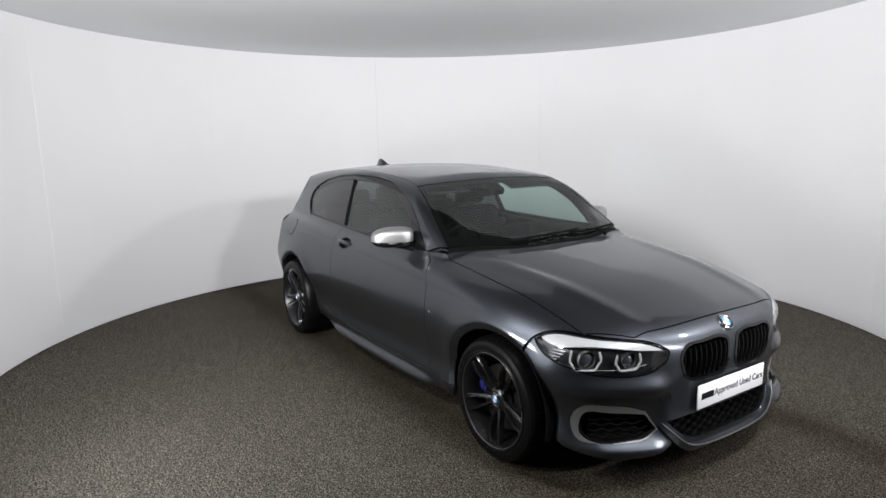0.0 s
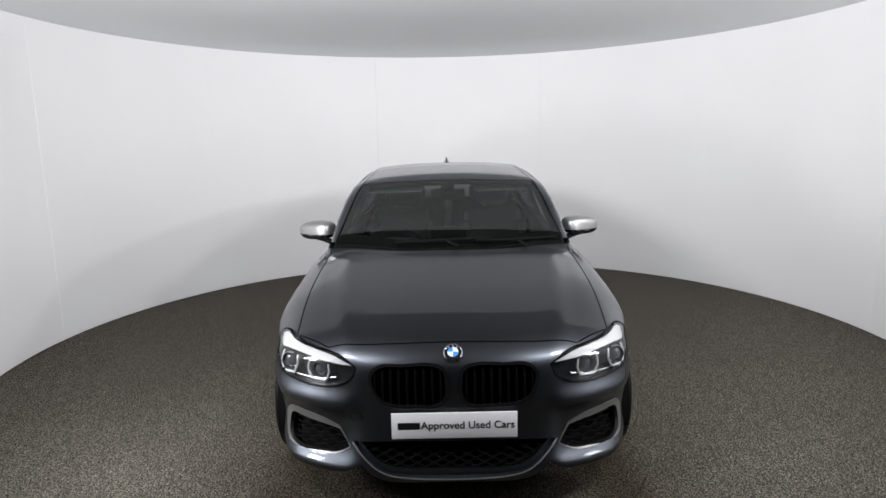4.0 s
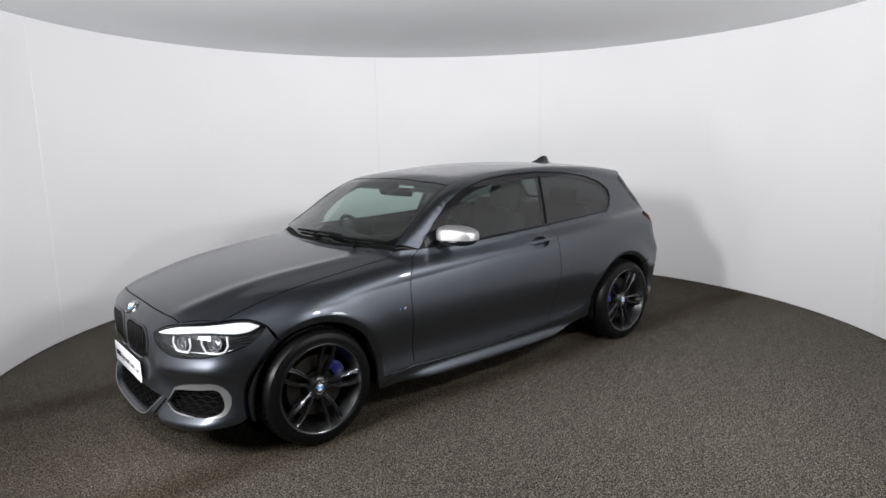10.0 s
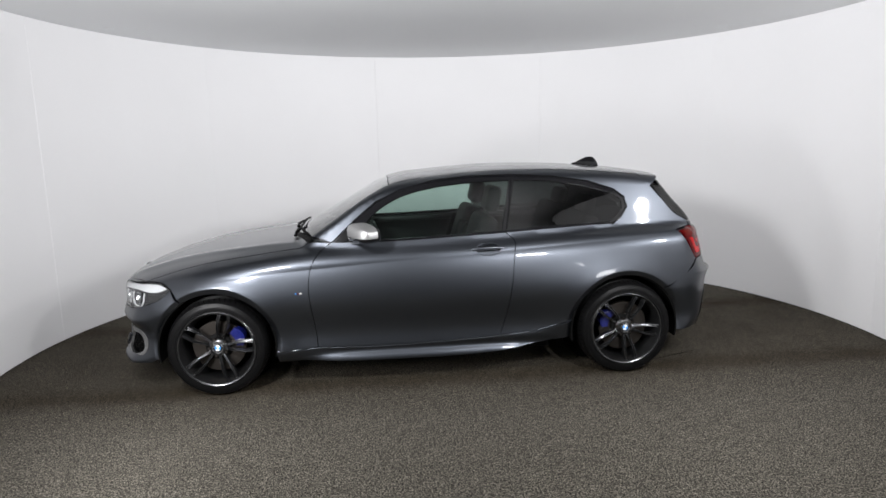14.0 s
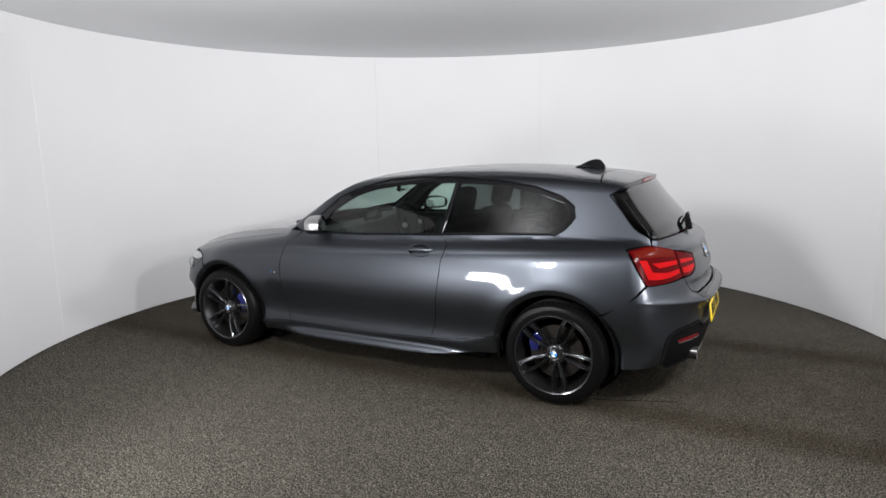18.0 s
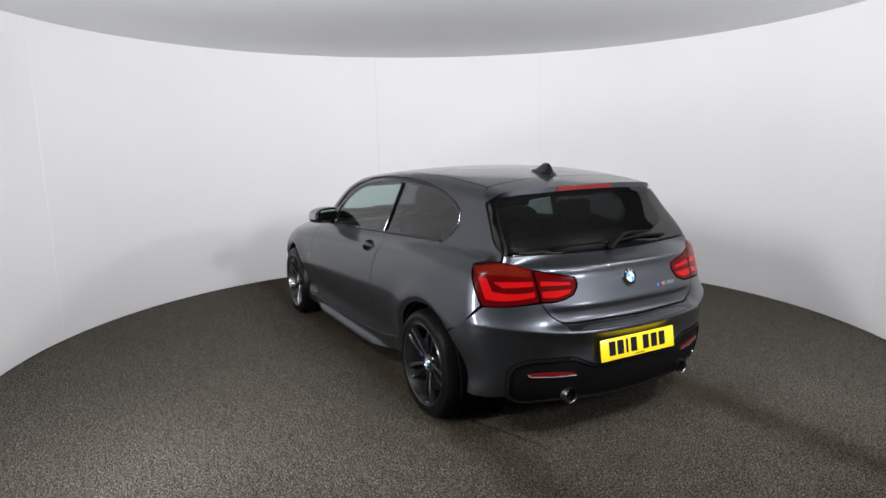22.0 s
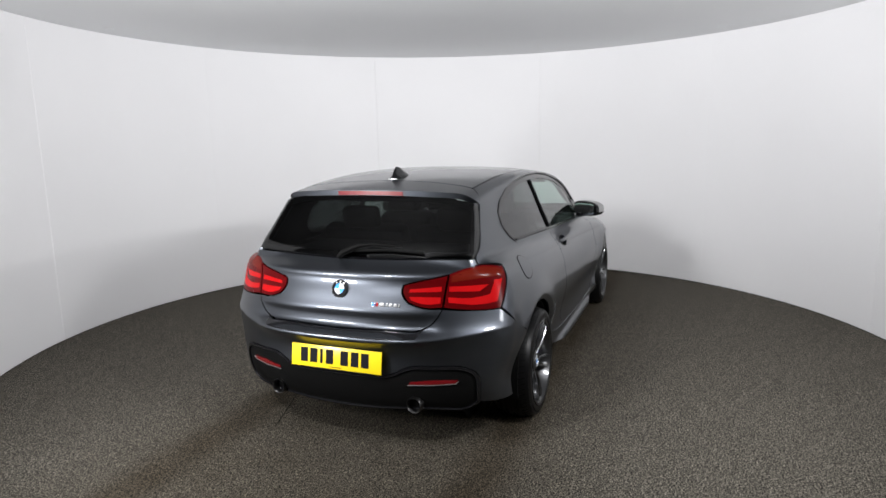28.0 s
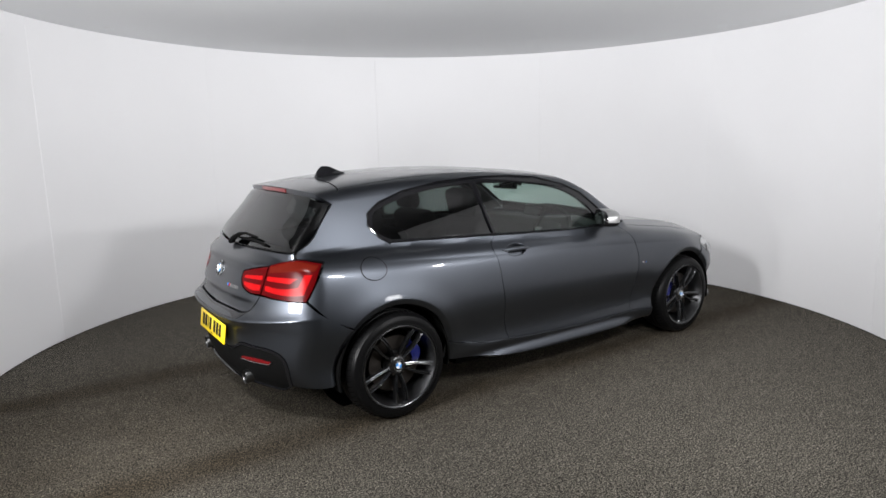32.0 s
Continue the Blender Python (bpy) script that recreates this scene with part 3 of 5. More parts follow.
# the square lamps on their brackets
def lamp_head(at, aim, size, roll):
    lamp = tagged(new("studio_lamp"), "square black studio lamp with a white panel", "lamp", "studio lamps")
    lamp.matrix_world = look(at, aim, roll)
    box_part("housing", (size + 0.05, size + 0.05, 0.06), pose(0, 0, 0.045), BLACK_PLASTIC, lamp, 0.008)
    for k in range(4):
        a = k * 90
        box_part("bezel", (size + 0.05, 0.02, 0.014), pose(0, 0, 0, 0, 0, a) @ pose(0, size / 2 + 0.015, 0.010), BLACK_PLASTIC, lamp, 0.003)
    box_part("bracket", (0.03, 0.03, 0.14), pose(0, 0, 0.14), STEEL, lamp, 0.004)


for at, aim, size, power, roll in LAMPS:
    lamp_head(at, aim, size, roll)

# small flush fittings in the ceiling
for x, y in SPOTS:
    spot = tagged(new("ceiling_spot"), "small round flush white ceiling spot", "ceiling spot", "ceiling spots")
    spot.matrix_world = pose(x, y, ROOM_H)
    bm = bmesh.new()
    lathe(bm, [(0.045, 0.0), (0.045, -0.002), (0.036, -0.003), (0.032, -0.001), (0.032, 0.0)], 32, True)
    bmesh.ops.rotate(bm, cent=(0, 0, 0), matrix=Matrix.Rotation(radians(90), 3, "X"), verts=bm.verts)
    part("ring", bm, CEILING, spot)
    bm = bmesh.new()
    disc(bm, 0.032, 0.002, pose(0, 0, -0.0005))
    part("diffuser", bm, CEILING, spot)

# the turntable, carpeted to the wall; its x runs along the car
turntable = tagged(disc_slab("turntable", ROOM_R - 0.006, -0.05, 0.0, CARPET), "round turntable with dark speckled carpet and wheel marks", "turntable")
bm = bmesh.new()
rbox(bm, (0.48, 0.005, 0.0012), pose(-1.50, 0.544, 0.0007, 0, 0, 19.5), 0)
part("carpet_seam", bm, DARK, turntable, "dark seam in the carpet")


# ---- the car: x forward, y to its left, z up, origin between the axles on the floor ----
car = tagged(new("car"), "dark grey metallic three-door hatchback with black grille and wheels", "car")

# shared lines
hood_front = dense([(1.975, 0, 0.757), (1.968, 0.301, 0.749), (1.939, 0.534, 0.728)], "top")
hood_front[0] = hood_front[0][:3]
hood_side = dense([(1.939, 0.534, 0), (1.792, 0.70, 0)], "top", 8)[1:] + dense([(1.792, 0.70, 0), (1.52, 0.714, 0), (1.156, 0.722, 0), (0.755, 0.718, 0)], "top", 24)[1:]
hood_mid = 6                                  # where the line passes the headlamp's top
hood_back = [tuple(tp(x, y)) for x, y in ((0.845, 0.45), (0.90, 0.0))]
screen_base = [tuple(tp(x, y)) for x, y in ((0.872, 0.0), (0.83, 0.40))] + [corner(tp(0.735, 0.695))]
screen_side = dense([(0.735, 0.695, 0), (0.5, 0.642, 0), (0.215, 0.578, 0)], "top")[1:]
roof_front = [tuple(tp(x, y)) for x, y in ((0.215, 0.578), (0.218, 0.3), (0.212, 0.0))]
roof_side = dense([(0.215, 0.578, 0), (0.0, 0.553, 0), (-0.6, 0.54, 0), (-1.15, 0.54, 0), (-1.525, 0.535, 0)], "top", 24)[1:]
dlo_low = [corner(sp(0.60, 0.958)), tuple(sp(0.231, 0.958)), tuple(sp(-0.03, 0.964)), tuple(sp(-0.542, 0.984)), tuple(sp(-0.832, 0.998)), corner(sp(-1.284, 1.013))]
dlo_top = [tuple(sp(x, z)) for x, z in ((-1.352, 1.052), (-1.405, 1.122), (-1.393, 1.183), (-1.312, 1.24), (-1.139, 1.295), (-0.886, 1.334), (-0.599, 1.350),
                                        (-0.317, 1.347), (-0.079, 1.328), (0.162, 1.268), (0.336, 1.181), (0.509, 1.041))]
front_cut = dense([sp(0.60, 0.958), sp(0.625, 0.942), sp(0.696, 0.882), sp(0.736, 0.80), sp(0.745, 0.60), sp(0.726, 0.439), sp(0.712, 0.286)], "side", 26)
sill_line = dense([sp(0.712, 0.286), sp(0.262, 0.277), sp(-0.488, 0.303)], "side", 16)
rear_cut = dense([sp(-0.488, 0.303), sp(-0.524, 0.414), sp(-0.555, 0.585), sp(-0.572, 0.70), sp(-0.592, 0.873), sp(-0.600, 0.92), sp(-0.542, 0.984)], "side", 26)
head_out = [(2.031, 0.408, 0.668, 1), (1.995, 0.465, 0.704), (1.930, 0.569, 0.723), (1.785, 0.712, 0.738), (1.645, 0.789, 0.731), (1.605, 0.818, 0.705, 1),
            (1.648, 0.824, 0.664), (1.795, 0.796, 0.604), (1.869, 0.738, 0.581), (1.972, 0.579, 0.566), (2.014, 0.481, 0.582), (2.030, 0.425, 0.622)]
tail_out = [(-1.956, 0.555, 0.944, 1), (-1.85, 0.668, 0.975), (-1.727, 0.747, 0.957, 1), (-1.79, 0.788, 0.870), (-1.852, 0.782, 0.766, 1), (-1.905, 0.722, 0.765),
            (-2.005, 0.538, 0.785, 1), (-1.985, 0.549, 0.87)]
tail_in = [(-1.958, 0.548, 0.938, 1), (-2.030, 0.40, 0.905), (-2.045, 0.35, 0.892, 1), (-2.047, 0.342, 0.865), (-2.048, 0.372, 0.812, 1), (-2.035, 0.44, 0.788),
           (-2.007, 0.533, 0.786, 1), (-1.987, 0.544, 0.87)]


def strip(p):
    return tuple(p[:3])


RIDGE = [[tuple(sp(x, float(crease(x)))) for x in np.linspace(-1.75, 1.35, 40)]]
FRONT_LIP, REAR_LIP = [arch(AXLE, -10, 186, 0.402, 40)], [arch(-AXLE, -8, 190, 0.402, 40)]


# bonnet, roof, screen surround
hood = skin("hood", "barrel", mirrored([*hood_front, *hood_side, *hood_back]), PAINT, car)
cowl = skin("cowl", "barrel", mirrored([hood_back[1], hood_back[0], corner(strip(hood_side[-1])), corner(strip(screen_base[-1])), screen_base[1], screen_base[0]]),
            BLACK_PLASTIC, car, lift=-0.010, spacing=0.04, label="black plastic cowl below the windscreen")
windscreen = skin("windscreen", "barrel", mirrored([screen_base[0], screen_base[1], screen_base[2], *screen_side, *roof_front[1:]]), SCREEN_GLASS, car, lift=-0.003, depth=0.005,
                  gap=0.004, label="green-tinted windscreen")
frit = skin("screen_border", "barrel", mirrored([screen_base[0], screen_base[1], screen_base[2], *screen_side, *roof_front[1:]]), BLACK_PLASTIC, windscreen, lift=-0.009, depth=0.004,
            holes=[mirrored([tuple(tp(x, y)) for x, y in ((0.80, 0.0), (0.765, 0.40))] + [corner(tp(0.672, 0.64)), tuple(tp(0.47, 0.592)), corner(tp(0.262, 0.545)), tuple(tp(0.272, 0.3)), tuple(tp(0.268, 0))])],
            label="black printed glass border")
roof = skin("roof", "barrel", mirrored([roof_front[2], roof_front[1], corner(roof_front[0]), *roof_side, tuple(tp(-1.483, 0.3)), tuple(tp(-1.463, 0.0))]), PAINT, car, spacing=0.04)
lining = skin("headlining", "barrel", mirrored([tuple(tp(0.19, 0)), tuple(tp(0.19, 0.3)), corner(tp(0.16, 0.53)), tuple(tp(-0.6, 0.53)), corner(tp(-1.5, 0.53)), tuple(tp(-1.52, 0))]), LINING, car,
              lift=-0.035, spacing=0.06, depth=0.002, label="dark fabric headlining")

# flanks
gap_front = corner(sp(1.552, 0.618))
fender = both("front_fender", "barrel", [*hood_side[:hood_mid - 1:-1], (1.645, 0.789, 0.731), corner((1.605, 0.818, 0.705)),
                                         gap_front, *arch(AXLE, 56, 184, 0.362, 14)[1:-1], corner(sp(0.978, 0.272)), *front_cut[::-1], tuple(sp(0.68, 0.962))], PAINT, car, along=RIDGE + FRONT_LIP)
door = both("door", "barrel", [*front_cut, *sill_line[1:], *rear_cut[1:], strip(dlo_low[2]), strip(dlo_low[1])], PAINT, car,
            holes=[[tuple(sp(-0.415 + 0.080 * math.cos(a), 0.886 + 0.034 * math.sin(a))) for a in np.linspace(0, math.tau, 13)[:-1]]], along=RIDGE)
tail_gate_cut = [tuple(p) for p in ((-1.552, 0.573, 1.307), (-1.592, 0.597, 1.261), (-1.692, 0.629, 1.140), (-1.793, 0.652, 1.038), (-1.845, 0.655, 1.005))]
quarter = both("quarter_panel", "barrel", [corner(strip(dlo_low[0])), corner(strip(screen_base[-1])), *screen_side, *roof_side, *tail_gate_cut,
                                           corner((-1.852, 0.667, 0.976)), corner((-1.727, 0.747, 0.957)), (-1.79, 0.788, 0.870), corner((-1.852, 0.782, 0.764)), (-1.789, 0.839, 0.693),
                                           corner(sp(-1.597, 0.578)), *arch(-AXLE, 132, 12, 0.368, 14)[1:-1], corner(sp(-0.985, 0.388)), tuple(sp(-0.717, 0.322)), *rear_cut, strip(dlo_low[4]), dlo_low[5], *dlo_top], PAINT, car, along=RIDGE + REAR_LIP)
sills = both("side_skirt", "barrel", [corner(sp(0.978, 0.272)), *sill_line, tuple(sp(-0.717, 0.322)), corner(sp(-0.985, 0.388)), corner(sp(-0.99, 0.262)),
                                      tuple(sp(-0.6, 0.215)), tuple(sp(0.3, 0.195)), corner(sp(0.965, 0.198))], PAINT, car, lift=0.007, depth=0.04, gap=0.0014, form=skirt, spacing=0.018)
for right in (False, True):
    bm = bmesh.new()
    top_edge = [sp(0.978, 0.272), *sill_line, sp(-0.717, 0.322), sp(-0.985, 0.388)]
    tube(bm, [Vector((p[0], (-1 if right else 1) * (p[1] + 0.0055), p[2] - 0.004)) for p in top_edge], 0.0021, 6)
    part("skirt_edge", bm, PAINT, sills[right])

# side windows: black surround, glass, centre pillar, belt strip
dlo = [dlo_low[0], *dlo_low[1:5], dlo_low[5], *dlo_top]
door_glass = [corner(sp(0.46, 0.975)), tuple(sp(0.23, 0.972)), tuple(sp(-0.03, 0.979)), corner(sp(-0.522, 0.998)), corner(sp(-0.592, 1.322)), tuple(sp(-0.266, 1.312)), tuple(sp(0.031, 1.268)),
              tuple(sp(0.245, 1.185)), tuple(sp(0.345, 1.11))]
quarter_glass = [corner(sp(-0.556, 1.004)), tuple(sp(-0.835, 1.016)), corner(sp(-1.275, 1.030)), tuple(sp(-1.335, 1.065)), tuple(sp(-1.375, 1.125)), tuple(sp(-1.358, 1.180)), tuple(sp(-1.29, 1.220)), tuple(sp(-1.10, 1.272)),
                 tuple(sp(-0.88, 1.308)), corner(sp(-0.628, 1.322))]
surround = both("window_surround", "barrel", dlo, GLOSS_BLACK, car, holes=[door_glass, quarter_glass], lift=-0.004, depth=0.02, edge=0.015, label="gloss black window surround")
both("door_window", "barrel", door_glass, GLASS, door, lift=-0.006, depth=0.004, gap=-0.004, spacing=0.03, form=cabin, label="green-tinted side window")
both("quarter_window", "barrel", quarter_glass, DARK_GLASS, quarter, lift=-0.006, depth=0.004, gap=-0.004, spacing=0.03, form=cabin, label="dark-tinted rear side window")
# thin bright-edged bead round the opening and the door's frame seam
for right in (False, True):
    k = -1 if right else 1
    bm = bmesh.new()
    path = [np.array(sp(*xz)) for xz in ((0.46, 1.085), (0.31, 1.205), (0.15, 1.277), (-0.079, 1.333), (-0.317, 1.353), (-0.599, 1.356), (-0.886, 1.340), (-1.139, 1.301), (-1.312, 1.245),
                                         (-1.397, 1.186), (-1.410, 1.122), (-1.356, 1.05), (-1.288, 1.008))]
    tube(bm, [Vector(p * (1, k, 1)) for p in path], 0.0055, 6)
    part("window_bead", bm, GLOSS_BLACK, surround[right])
    bm = bmesh.new()
    path = [np.array(sp(x, z)) for x, z in ((-0.552, 1.0), (-0.58, 1.12), (-0.61, 1.322))]
    tube(bm, [Vector(p * (1, k, 1)) for p in path], 0.009, 6, 0.5)
    part("pillar_strip", bm, GLOSS_BLACK, surround[right])
    bm = bmesh.new()
    path = [np.array(sp(x, z)) for x, z in ((0.5, 0.964), (0.23, 0.964), (-0.03, 0.970), (-0.535, 0.990), (-0.83, 1.005), (-1.27, 1.018))]
    tube(bm, [Vector(p * (1, k, 1)) for p in path], 0.007, 6)
    part("belt_strip", bm, GLOSS_BLACK, surround[right])

# bumper and lamps at the nose
kidney = [(2.07, 0.022, 0.625), (2.065, 0.03, 0.666), (2.056, 0.073, 0.687), (2.051, 0.23, 0.687), (2.044, 0.325, 0.675), (2.046, 0.352, 0.645), (2.048, 0.346, 0.582), (2.051, 0.314, 0.526),
          (2.055, 0.275, 0.506), (2.063, 0.146, 0.498), (2.066, 0.045, 0.510), (2.068, 0.022, 0.556)]
kidney_r = [(x, -y, z) for x, y, z in kidney[::-1]]
fog_out = [(1.998, 0.500, 0.388, 1), (1.968, 0.574, 0.415), (1.904, 0.681, 0.432), (1.854, 0.744, 0.432), (1.817, 0.775, 0.395), (1.812, 0.782, 0.319), (1.840, 0.768, 0.276), (1.889, 0.724, 0.266),
           (1.986, 0.576, 0.264), (2.013, 0.509, 0.274), (2.026, 0.452, 0.304, 1)]
fog_in = [(1.999, 0.506, 0.376, 1), (1.966, 0.574, 0.388), (1.904, 0.681, 0.400), (1.858, 0.740, 0.400), (1.838, 0.761, 0.345), (1.842, 0.759, 0.300), (1.872, 0.735, 0.277), (1.986, 0.576, 0.272), (2.013, 0.509, 0.280), (2.024, 0.456, 0.306, 1)]
fog_r = [(p[0], -p[1], *p[2:]) for p in fog_out[::-1]]
bumper_half = [*hood_front, *hood_side[:hood_mid + 1], (1.930, 0.569, 0.723), (1.995, 0.465, 0.704),
               corner((2.031, 0.408, 0.668)), (2.030, 0.425, 0.622), (2.014, 0.481, 0.582), (1.972, 0.579, 0.566), (1.869, 0.738, 0.581), (1.795, 0.796, 0.604), (1.648, 0.824, 0.664),
               corner((1.605, 0.818, 0.705)), gap_front, *arch(AXLE, 56, -8, 0.362, 9)[1:-1], corner(sp(1.704, 0.255)), (1.78, 0.80, 0.228), (1.85, 0.767, 0.218), (1.925, 0.683, 0.202), (2.01, 0.531, 0.200),
               (2.04, 0.452, 0.216), corner((2.052, 0.392, 0.245)), corner((2.031, 0.437, 0.332)), (2.05, 0.30, 0.345), (2.06, 0.0, 0.348)]
front_bumper = skin("front_bumper", "nose", mirrored(bumper_half), PAINT, car, holes=[kidney, kidney_r, fog_out, fog_r], spacing=0.016, edge=0.010, depth=0.03,
                    along=[[p for p in FRONT_LIP[0] if p[0] > 1.5], [(p[0], -p[1], p[2]) for p in FRONT_LIP[0] if p[0] > 1.5]])


def wave_grille(parent, u0, u1, v0, v1, rows, lift):
    """Wavy horizontal bars over the form, from angle u0 to u1."""
    for r in range(rows):
        v = v0 + (v1 - v0) * (r + 0.5) / rows
        us = np.arange(u0, u1, 0.006)
        zs = v + 0.006 * np.clip(1.6 * np.sin((us * 95) + r * math.pi), -1, 1)
        eye, way, far = rays("nose", np.stack([us, zs], 1))
        p = surface(eye, way, far)
        p = p + slope(p) * lift
        bm = bmesh.new()
        tube(bm, [Vector(q) for q in p], 0.0048, 6, 0.8)
        part("grille_bar", bm, GRILLE_BLACK, parent)


for right in (False, True):
    k = -1 if right else 1
    grille = skin("kidney_grille", "nose", kidney, GLOSS_BLACK, car, right=right, holes=[[((p[0]), 0.19 + (p[1] - 0.19) * 0.91, 0.594 + (p[2] - 0.594) * 0.88) for p in kidney]], lift=0.0035, depth=0.04, gap=0.0,
                  edge=0.008, spacing=0.03, label="gloss black kidney-shaped grille frame")
    skin("grille_backing", "nose", kidney, DARK, grille, right=right, lift=-0.045, depth=0.001, gap=-0.004, spacing=0.06)
    for i in range(9):
        y = 0.052 + i * 0.0345
        lo, hi = 0.520 - 0.008 * math.sin((y - 0.02) * 9), 0.664 - 0.02 * max(0, y - 0.28) / 0.05
        rings = []
        for z in np.linspace(lo, hi, 9):
            eye, way, far = rays("nose", [[math.atan2(y, 1.05), z]])
            x = surface(eye, way, far)[0]
            bow = 0.004 - 0.02 * (abs(z - 0.592) / 0.075) ** 2.5 * 0.4
            rings.append([(x[0] + bow + dx, k * (x[1] + dy), z) for dx, dy in ((0.0, -0.0015), (0.0, 0.0015), (-0.012, 0.0065), (-0.034, 0.0065), (-0.034, -0.0065), (-0.012, -0.0065))])
        bm = bmesh.new()
        sweep(bm, rings)
        part("grille_slat", bm, SLAT_BLACK, grille)

    intake = skin("intake_surround", "nose", fog_out, TRIM_SILVER, car, right=right, holes=[fog_in], lift=0.002, depth=0.03, gap=0.001, edge=0.008, spacing=0.03, label="matt silver air intake surround")
    skin("intake_backing", "nose", fog_in, DARK, intake, right=right, lift=-0.05, depth=0.001, gap=-0.01, spacing=0.06)
    skin("intake_shelf", "nose", fog_in, BLACK_PLASTIC, intake, right=right, lift=-0.012, depth=0.03, gap=-0.002, spacing=0.06,
         holes=[[(p[0], 0.62 + (p[1] - 0.62) * 0.93, 0.33 + (p[2] - 0.33) * 0.86, *p[3:]) for p in fog_in]])
    for r in range(5):
        z = 0.293 + r * 0.0215
        u0, u1 = (math.atan2(0.49, 1.02), math.atan2(0.73, 0.87))
        us = np.arange(u0, u1 + 0.004, 0.006)
        zs = z + 0.004 * np.clip(1.6 * np.sin(us * 95 + r * math.pi), -1, 1)
        eye, way, far = rays("nose", np.stack([us, zs], 1))
        p = surface(eye, way, far)
        p = (p - slope(p) * 0.020) * (1, k, 1)
        bm = bmesh.new()
        tube(bm, [Vector(q) for q in p], 0.0042, 6, 0.9)
        part("grille_bar", bm, GRILLE_BLACK, intake)

# lower grille and splitter
low_top = [(2.06, 0.0, 0.350), (2.05, 0.30, 0.347), corner((2.031, 0.440, 0.335))]
lower = skin("lower_grille", "nose", mirrored(low_top + [(2.055, 0.375, 0.27), (2.07, 0.30, 0.215), (2.08, 0.0, 0.195)]), DARK, car, lift=-0.05, depth=0.002, gap=-0.004, spacing=0.05, label="black lower air intake")
wave_grille(lower, -0.36, 0.36, 0.215, 0.345, 7, -0.026)
lip_top = [(2.08, 0.0, 0.196), (2.074, 0.20, 0.202), (2.066, 0.305, 0.222), (2.055, 0.375, 0.27), corner((2.034, 0.437, 0.333))]
lip_low = [corner((2.028, 0.452, 0.325)), (2.05, 0.395, 0.248), (2.062, 0.33, 0.20), (2.07, 0.20, 0.178), (2.07, 0.0, 0.172)]
splitter = skin("front_splitter", "nose", mirrored(lip_top + lip_low), PAINT, car, lift=0.012, depth=0.05, gap=0.0, edge=0.008, spacing=0.02)
shelf_top = [(p[0], p[1] * 0.93, p[2] + 0.034 * (1 - (p[1] / 0.46) ** 2)) for p in lip_top]
skin("splitter_shelf", "nose", mirrored(lip_top + [corner(shelf_top[-1])] + shelf_top[-2::-1]), PAINT, splitter, lift=-0.012, depth=0.03, gap=0.0, edge=0.008, spacing=0.02, label="body-coloured shelf above the splitter")
# the highlight on the body-coloured lip's edge, added as a thin silver rod
bm = bmesh.new()
line = [np.array(p[:3]) for p in lip_top]
full = [l * (1, -1, 1) for l in line[::-1]] + line[1:]
pts = []
us = np.linspace(0, len(full) - 1, 60)
for axis in range(3):
    pts.append(spline(*[(i, full[i][axis]) for i in range(len(full))])(us))
path = np.stack(pts, 1)
uv = unroll("nose", path)
eye, way, far = rays("nose", uv)
q = surface(eye, way, far)
q = q + slope(q) * 0.013
tube(bm, [Vector(v) for v in q], 0.0034, 6)
part("splitter_glint", bm, TRIM_SILVER, splitter, "thin silver line for the highlight on the splitter's edge")


# headlamps: bezel, white brow, two projectors with light rings, clear cover
def ring_path(cx, cz, w, h):
    """A light ring: round above, flattened and angular below."""
    return [(cx - 0.50 * w, cz + 0.36 * h), (cx - 0.56 * w, cz - 0.05 * h), (cx - 0.36 * w, cz - 0.46 * h), (cx + 0.34 * w, cz - 0.50 * h), (cx + 0.54 * w, cz - 0.12 * h), (cx + 0.48 * w, cz + 0.34 * h)]


def on_nose(u, z, lift):
    eye, way, far = rays("nose", np.stack([np.atleast_1d(u), np.atleast_1d(z)], 1))
    p = surface(eye, way, far)
    return p + slope(p) * np.atleast_1d(lift)[:, None]


